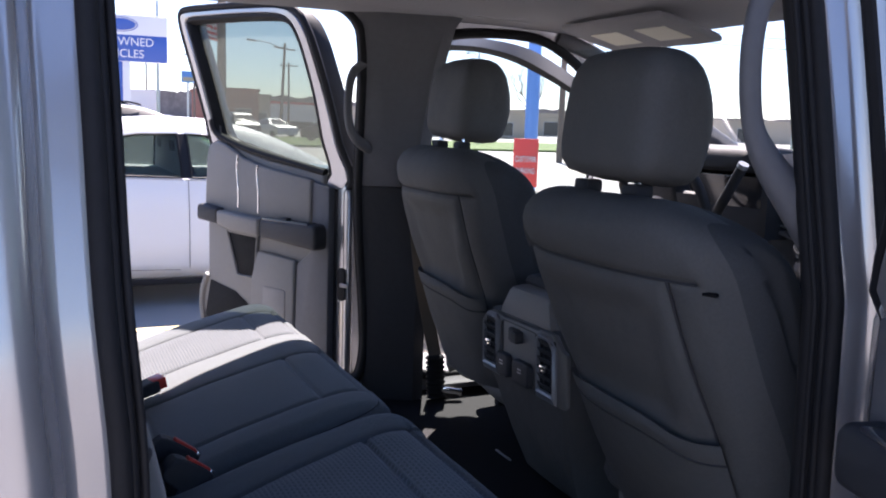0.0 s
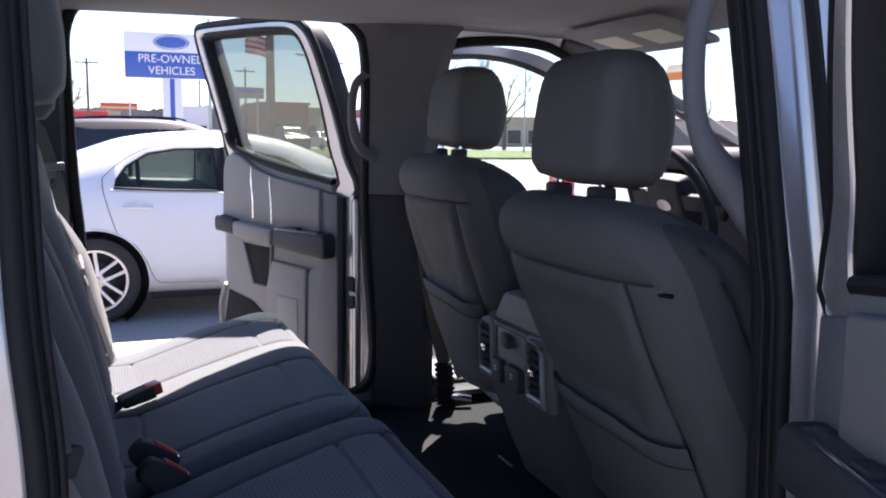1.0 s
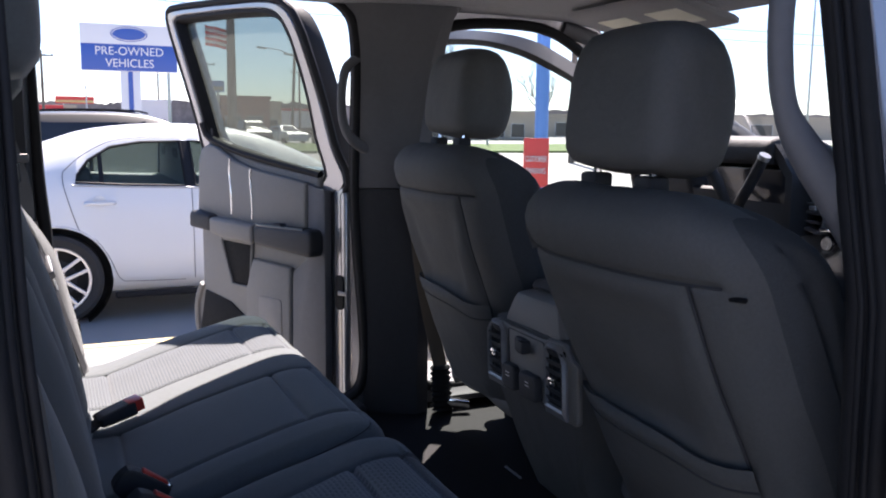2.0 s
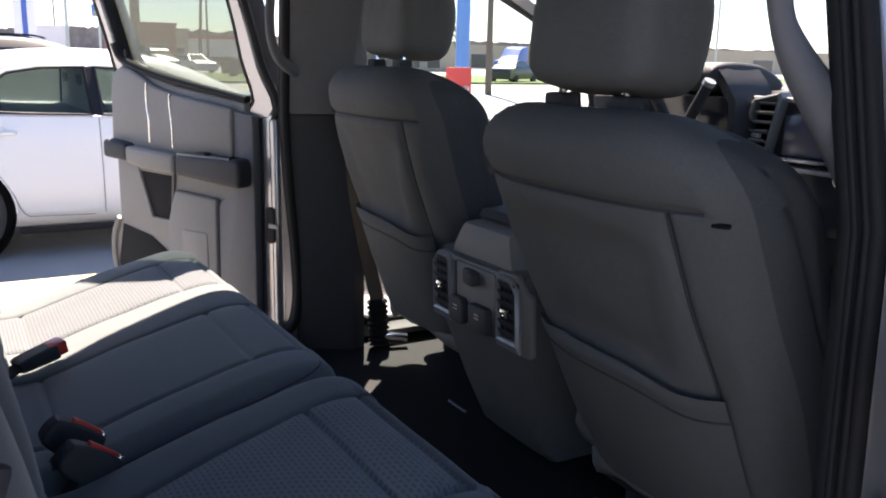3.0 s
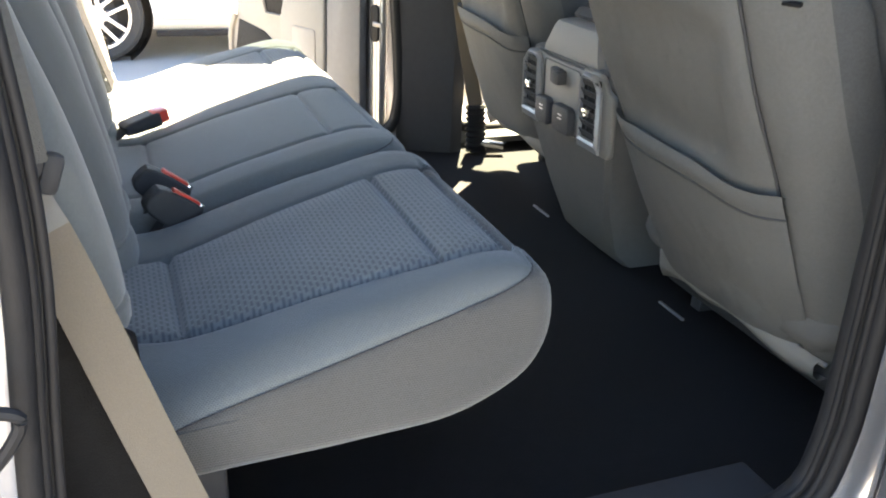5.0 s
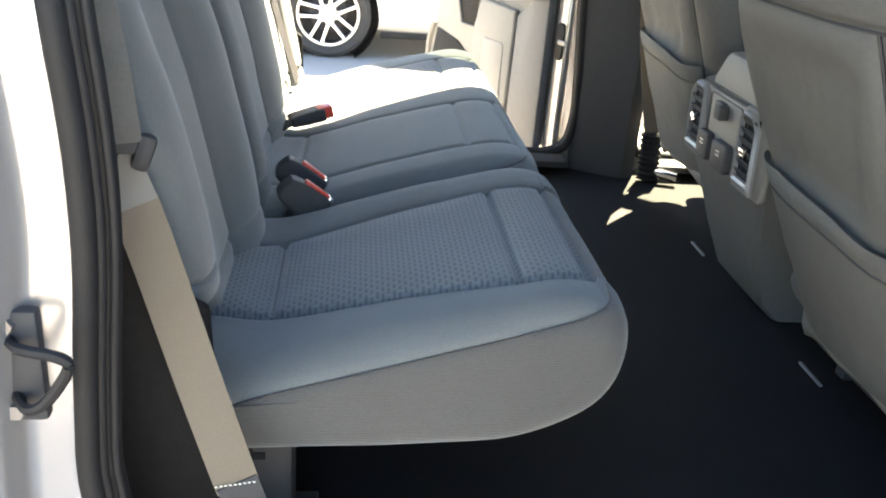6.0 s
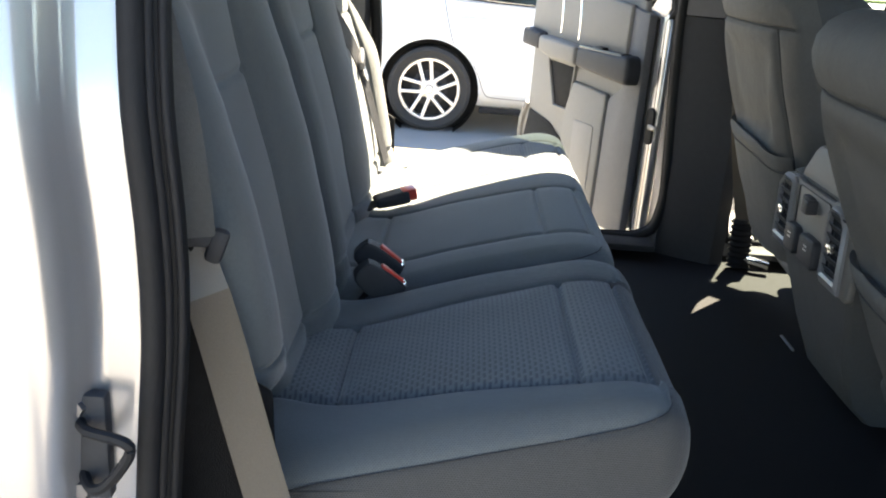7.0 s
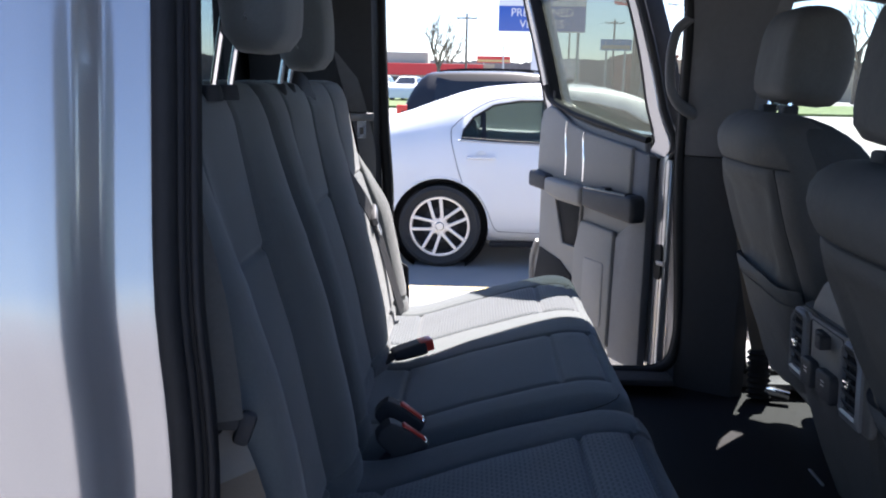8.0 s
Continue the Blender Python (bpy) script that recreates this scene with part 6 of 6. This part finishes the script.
pole(pose(20.0, 30, 0, 0, 0, 10), 10.5, "dark wooden utility pole at the lot's edge", 0.15)
pole(pose(20.6, 80, 0, 0, 3, 20), 8.6, "wooden utility pole with a crossarm and lamp", 0.17, ((8.1, 1.2),), -3.2)
pole(pose(66, 60, 0), 15, "tall slender steel light pole", 0.12, (), -2.2, M_SATIN, "light pole", "light_pole")
pole(pose(31.4, 60, 0), 7.3, "slender steel light pole on the verge", 0.09, (), -0.9, M_SATIN, "light pole", "light_pole")
pole(pose(2.83, 90, 0), 5.2, "street lamp beyond the parked cars", 0.09, (), -0.8, M_SATIN, "light pole", "light_pole")
pole(pose(7.0, 60, 0), 9.0, "grey steel pole behind the dealer sign", 0.13, (), 0.0, M_SATIN, "light pole", "light_pole")
pole(pose(-0.9, 75, 0), 7.2, "wooden utility pole far off", 0.13, ((6.8, 0.9),))
pole(pose(12.6, 118, 0), 9.5, "wooden utility pole near a white building", 0.15, ((9.0, 1.1),))
pole(pose(14.2, 90, 0), 8.0, "wooden utility pole by a roadside sign", 0.13, ((7.6, 1.0),))
pole(pose(27.8, 104, 0), 8.4, "wooden utility pole by a red roof", 0.15, ((8.0, 1.1),))

flag = thing("flag_pole", "tall pole with a red and white striped flag", "flag pole", pose(7.45, 40, 0))
part("shaft", tube([(0, 0, 0), (0, 0, 12)], lambda f: 0.24 - 0.10 * f, 12), M_POLE, flag, "brown steel shaft")
for k in range(7):
    loops = [[(-0.12 - 1.05 * j / 10, 0.10 * math.sin(j * 0.9 + z * 2.0), 4.95 + 0.13 * k + z + 0.18 * j / 10) for z in (0.0, 0.13)] for j in range(11)]
    part("stripe", rings(loops, closed=False, cap=False), M_SIGN_RED if k % 2 == 0 else M_SIGN_WHITE, flag, "red cloth stripe" if k % 2 == 0 else "white cloth stripe")


def building(name, at, size, mat, label, openings, fascia=None, parapet=0.3):
    """A plain shop block facing -y with recessed openings: (x0, x1, z0, z1)."""
    b = thing(name, label, "building", at, "street buildings")
    w, d, h = size
    part("wall", box(-w / 2, w / 2, 0, d, 0, h), mat, b, "plain wall", smooth=False)
    part("roof", box(-w / 2 - 0.15, w / 2 + 0.15, -0.15, d + 0.15, h, h + parapet), mat if fascia is None else fascia, b, "flat roof edge", smooth=False)
    for x0, x1, z0, z1 in openings:
        win = part("window", box(x0, x1, -0.03, 0.02, z0, z1), M_SCREEN, b, "dark glazing", smooth=False)
        part("frame", join(box(x0 - 0.08, x1 + 0.08, -0.07, 0.01, z1, z1 + 0.1), box(x0 - 0.08, x1 + 0.08, -0.09, 0.01, z0 - 0.1, z0), box(x0 - 0.08, x0, -0.06, 0.01, z0, z1), box(x1, x1 + 0.08, -0.06, 0.01, z0, z1)), M_SATIN, win, "pale frame", smooth=False)
    return b


brick = building("brick_building", pose(19.3, 95, 0), (5.4, 12, 4.4), M_BRICK, "dark brick building across the road", [(-2.2, -0.6, 0.8, 2.4), (0.2, 1.8, 0.8, 2.4)])
building("brick_building", pose(22.6, 96, 0), (1.9, 9, 3.9), M_TANWALL, "low tan annex beside a brick building", [(-0.5, 0.5, 0.6, 2.1)])
shop = building("red_shop", pose(-5.2, 110, 0), (15.0, 14, 3.3), M_TANWALL, "low shop with a long red fascia", [(-6.5 + 2.6 * k, -4.6 + 2.6 * k, 0.3, 1.9) for k in range(5)], None)
part("fascia", box(-7.6, 6.2, -0.5, 0.05, 2.1, 3.55, 0.05), M_REDWALL, shop, "long red fascia", smooth=False)
part("upper_block", box(-7.6, -1.0, 2.0, 9.0, 3.6, 5.0), M_CONCRETE, shop, "grey upper storey", smooth=False)
building("white_building", pose(11.2, 112, 0), (4.4, 8, 4.2), M_SIGN_WHITE, "small white building far behind the sign", [(-1.4, -0.4, 0.6, 2.0), (0.5, 1.5, 0.6, 2.0)])
building("tan_store", pose(47, 92, 0), (17, 14, 3.3), M_TANWALL, "tan store beyond the grass verge", [(-7 + 2.8 * k, -5.2 + 2.8 * k, 0.4, 2.0) for k in range(5)])
wallb = building("long_warehouse", pose(120, 118, 0, 0, 0, -22), (150, 16, 3.9), M_TANWALL, "long low pale warehouse along the road", [(-40 + 18 * k, -36 + 18 * k, 0.2, 2.6) for k in range(6)])
building("red_roof_store", pose(29.5, 108, 0), (7, 8, 3.4), M_SIGN_WHITE, "white store with a red front", [(-2.6, 2.6, 0.3, 1.2)], M_REDWALL)

for x, y, w, z0, z1, mat, label in ((2.5, 120, 4.6, 4.0, 4.9, M_SIGN_RED, "red and yellow roadside billboard"), (11.25, 70, 2.5, 4.1, 5.0, M_POST_BLUE, "dark roadside sign on two posts")):
    bb = thing("billboard", label, "sign", pose(x, y, 0), "roadside signs")
    part("board", box(-w / 2, w / 2, -0.1, 0.1, z0, z1, 0.03), mat, bb, "sign board")
    part("band", box(-w / 2 + 0.1, w / 2 - 0.1, -0.13, -0.09, z0 + 0.12, z0 + 0.42), M_YELLOW if mat is M_SIGN_RED else M_TANWALL, bb, "paler band of writing", smooth=False)
    for s in (-0.3, 0.3):
        part("post", tube([(w * s, 0, 0), (w * s, 0, z0)], 0.09, 8), M_SATIN, bb, "steel post")


def street_car(at, paint, label, high=1.45, length=4.6):
    c = thing("street_car", label, "car", at, "street cars")
    l = length / 2
    prof = smooth_path([(-l, 0, 0.5), (-l * 0.97, 0, 0.95), (-l * 0.6, 0, high * 0.72), (-l * 0.42, 0, high * 0.93), (-l * 0.1, 0, high), (l * 0.2, 0, high * 0.96), (l * 0.48, 0, high * 0.70), (l * 0.9, 0, high * 0.60), (l, 0, 0.5)], 3)
    loops = []
    for p in prof:
        w = 0.88 - 0.25 * max(0.0, (p.z - high * 0.68) / (high * 0.32))
        loops.append([(p.x, -0.84, 0.28), (p.x, -0.90, 0.6), (p.x, -0.88, min(p.z, high * 0.66)), (p.x, -w + 0.06, p.z), (p.x, w - 0.06, p.z), (p.x, 0.88, min(p.z, high * 0.66)), (p.x, 0.90, 0.6), (p.x, 0.84, 0.28)])
    part("body", rings(loops), paint, c, "painted body")
    for s in (-1, 1):
        part("window", rings([[(x, s * (0.885 - 0.25 * max(0.0, (z - high * 0.68) / (high * 0.32)) - d), z) for x, z in ((-l * 0.52, high * 0.71), (-l * 0.38, high * 0.90), (-l * 0.05, high * 0.945), (l * 0.18, high * 0.91), (l * 0.40, high * 0.71))] for d in (0.0, 0.02)]), M_SCREEN, c, "dark side glass")
        for x in (-l * 0.6, l * 0.62):
            part("wheel", moved(lathe([(0.0, 0.10), (0.2, 0.10), (0.31, 0.09), (0.32, 0.0), (0.31, -0.09), (0.0, -0.1)], 20), pose(x, s * 0.80, 0.32)), M_TYRE, c, "dark wheel")
    part("front_glass", rings([[(l * 0.21, y, high * 0.955 + 0.012) for y in (-0.5, 0.5)], [(l * 0.47, y, high * 0.715 + 0.012) for y in (-0.68, 0.68)]], closed=False, cap=False), M_SCREEN, c, "dark windscreen")
    return c


street_car(pose(12.4, 60, 0, 0, 0, 100), M_BLACKCAR, "dark off-roader waiting on the road", 1.85, 4.2)
street_car(pose(16.4, 66, 0, 0, 0, -75), M_SATIN, "silver car driving on the road", 1.5, 4.6)
street_car(pose(17.6, 54, 0, 0, 0, -60), M_BLACKCAR, "dark car with sun glint on the road", 1.5, 4.6)
street_car(pose(-4.6, 58, 0, 0, 0, -100), M_SIGN_WHITE, "white car parked by the red shop", 1.7, 4.7)
street_car(pose(-7.4, 66, 0, 0, 0, -95), M_SIGN_WHITE, "white van parked by the red shop", 1.8, 4.9)
street_car(pose(-10.5, 70, 0, 0, 0, -95), M_SATIN, "grey car parked by the red shop", 1.5, 4.6)
street_car(pose(10.5, 84, 0, 0, 0, 20), M_SIGN_WHITE, "white car parked across the road", 1.5, 4.6)
street_car(pose(33, 47, 0, 0, 0, 30), M_BLACKCAR, "dark car parked near the verge", 1.5, 4.6)
tr = thing("road_tractor", "blue articulated truck cab on the far road", "truck", pose(59.5, 86, 0, 0, 0, -150))
part("cab", join(plate([(-2.2, 0.7), (-2.2, 3.2), (-0.4, 3.0), (0.3, 2.2), (0.9, 1.7), (2.3, 1.5), (2.4, 0.7)], 2.3, 0.08)), M_SIGN_BLUE, tr, "blue painted cab").matrix_basis = pose(0, 1.15, 0, 90, 0, 0)
for x in (-1.6, 1.5):
    part("wheel", tube([(x, -1.2, 0.5), (x, 1.2, 0.5)], 0.5, 16), M_TYRE, tr, "dark wheels")

# ---- far woods and wires ----
rnd = random.Random(4)
bm = bmesh.new()
vs = []
for k in range(900):
    x = -260 + 900 * k / 899
    y = 300 + 30 * math.sin(k * 0.05)
    h = 8.0 + 2.2 * noise.noise(Vector((x * 0.012, 0, 0))) + 1.6 * noise.noise(Vector((x * 0.09, 3, 0))) + rnd.uniform(0, 0.9)
    vs.append((bm.verts.new((x, y, 0)), bm.verts.new((x, y, h)), bm.verts.new((x, y + 14, h * 0.9)), bm.verts.new((x, y + 14, 0))))
for a, b in zip(vs, vs[1:]):
    for i in range(3):
        bm.faces.new((a[i], a[i + 1], b[i + 1], b[i]))
tagged(part("far_woods", bm, M_WOODS, smooth=False), "brown leafless woods along the horizon", "woods", kind="stuff")
for y0, z0, z1 in ((62, 10.8, 11.6), (62, 9.9, 10.6)):
    tagged(part("power_line", tube([(-40 + 14 * k, y0, z0 + (z1 - z0) * k / 12 - 0.5 * math.sin(math.pi * (k % 3) / 3)) for k in range(13)], 0.025, 5), M_SEAL), "thin dark power line along the road", "cable", kind="structure")
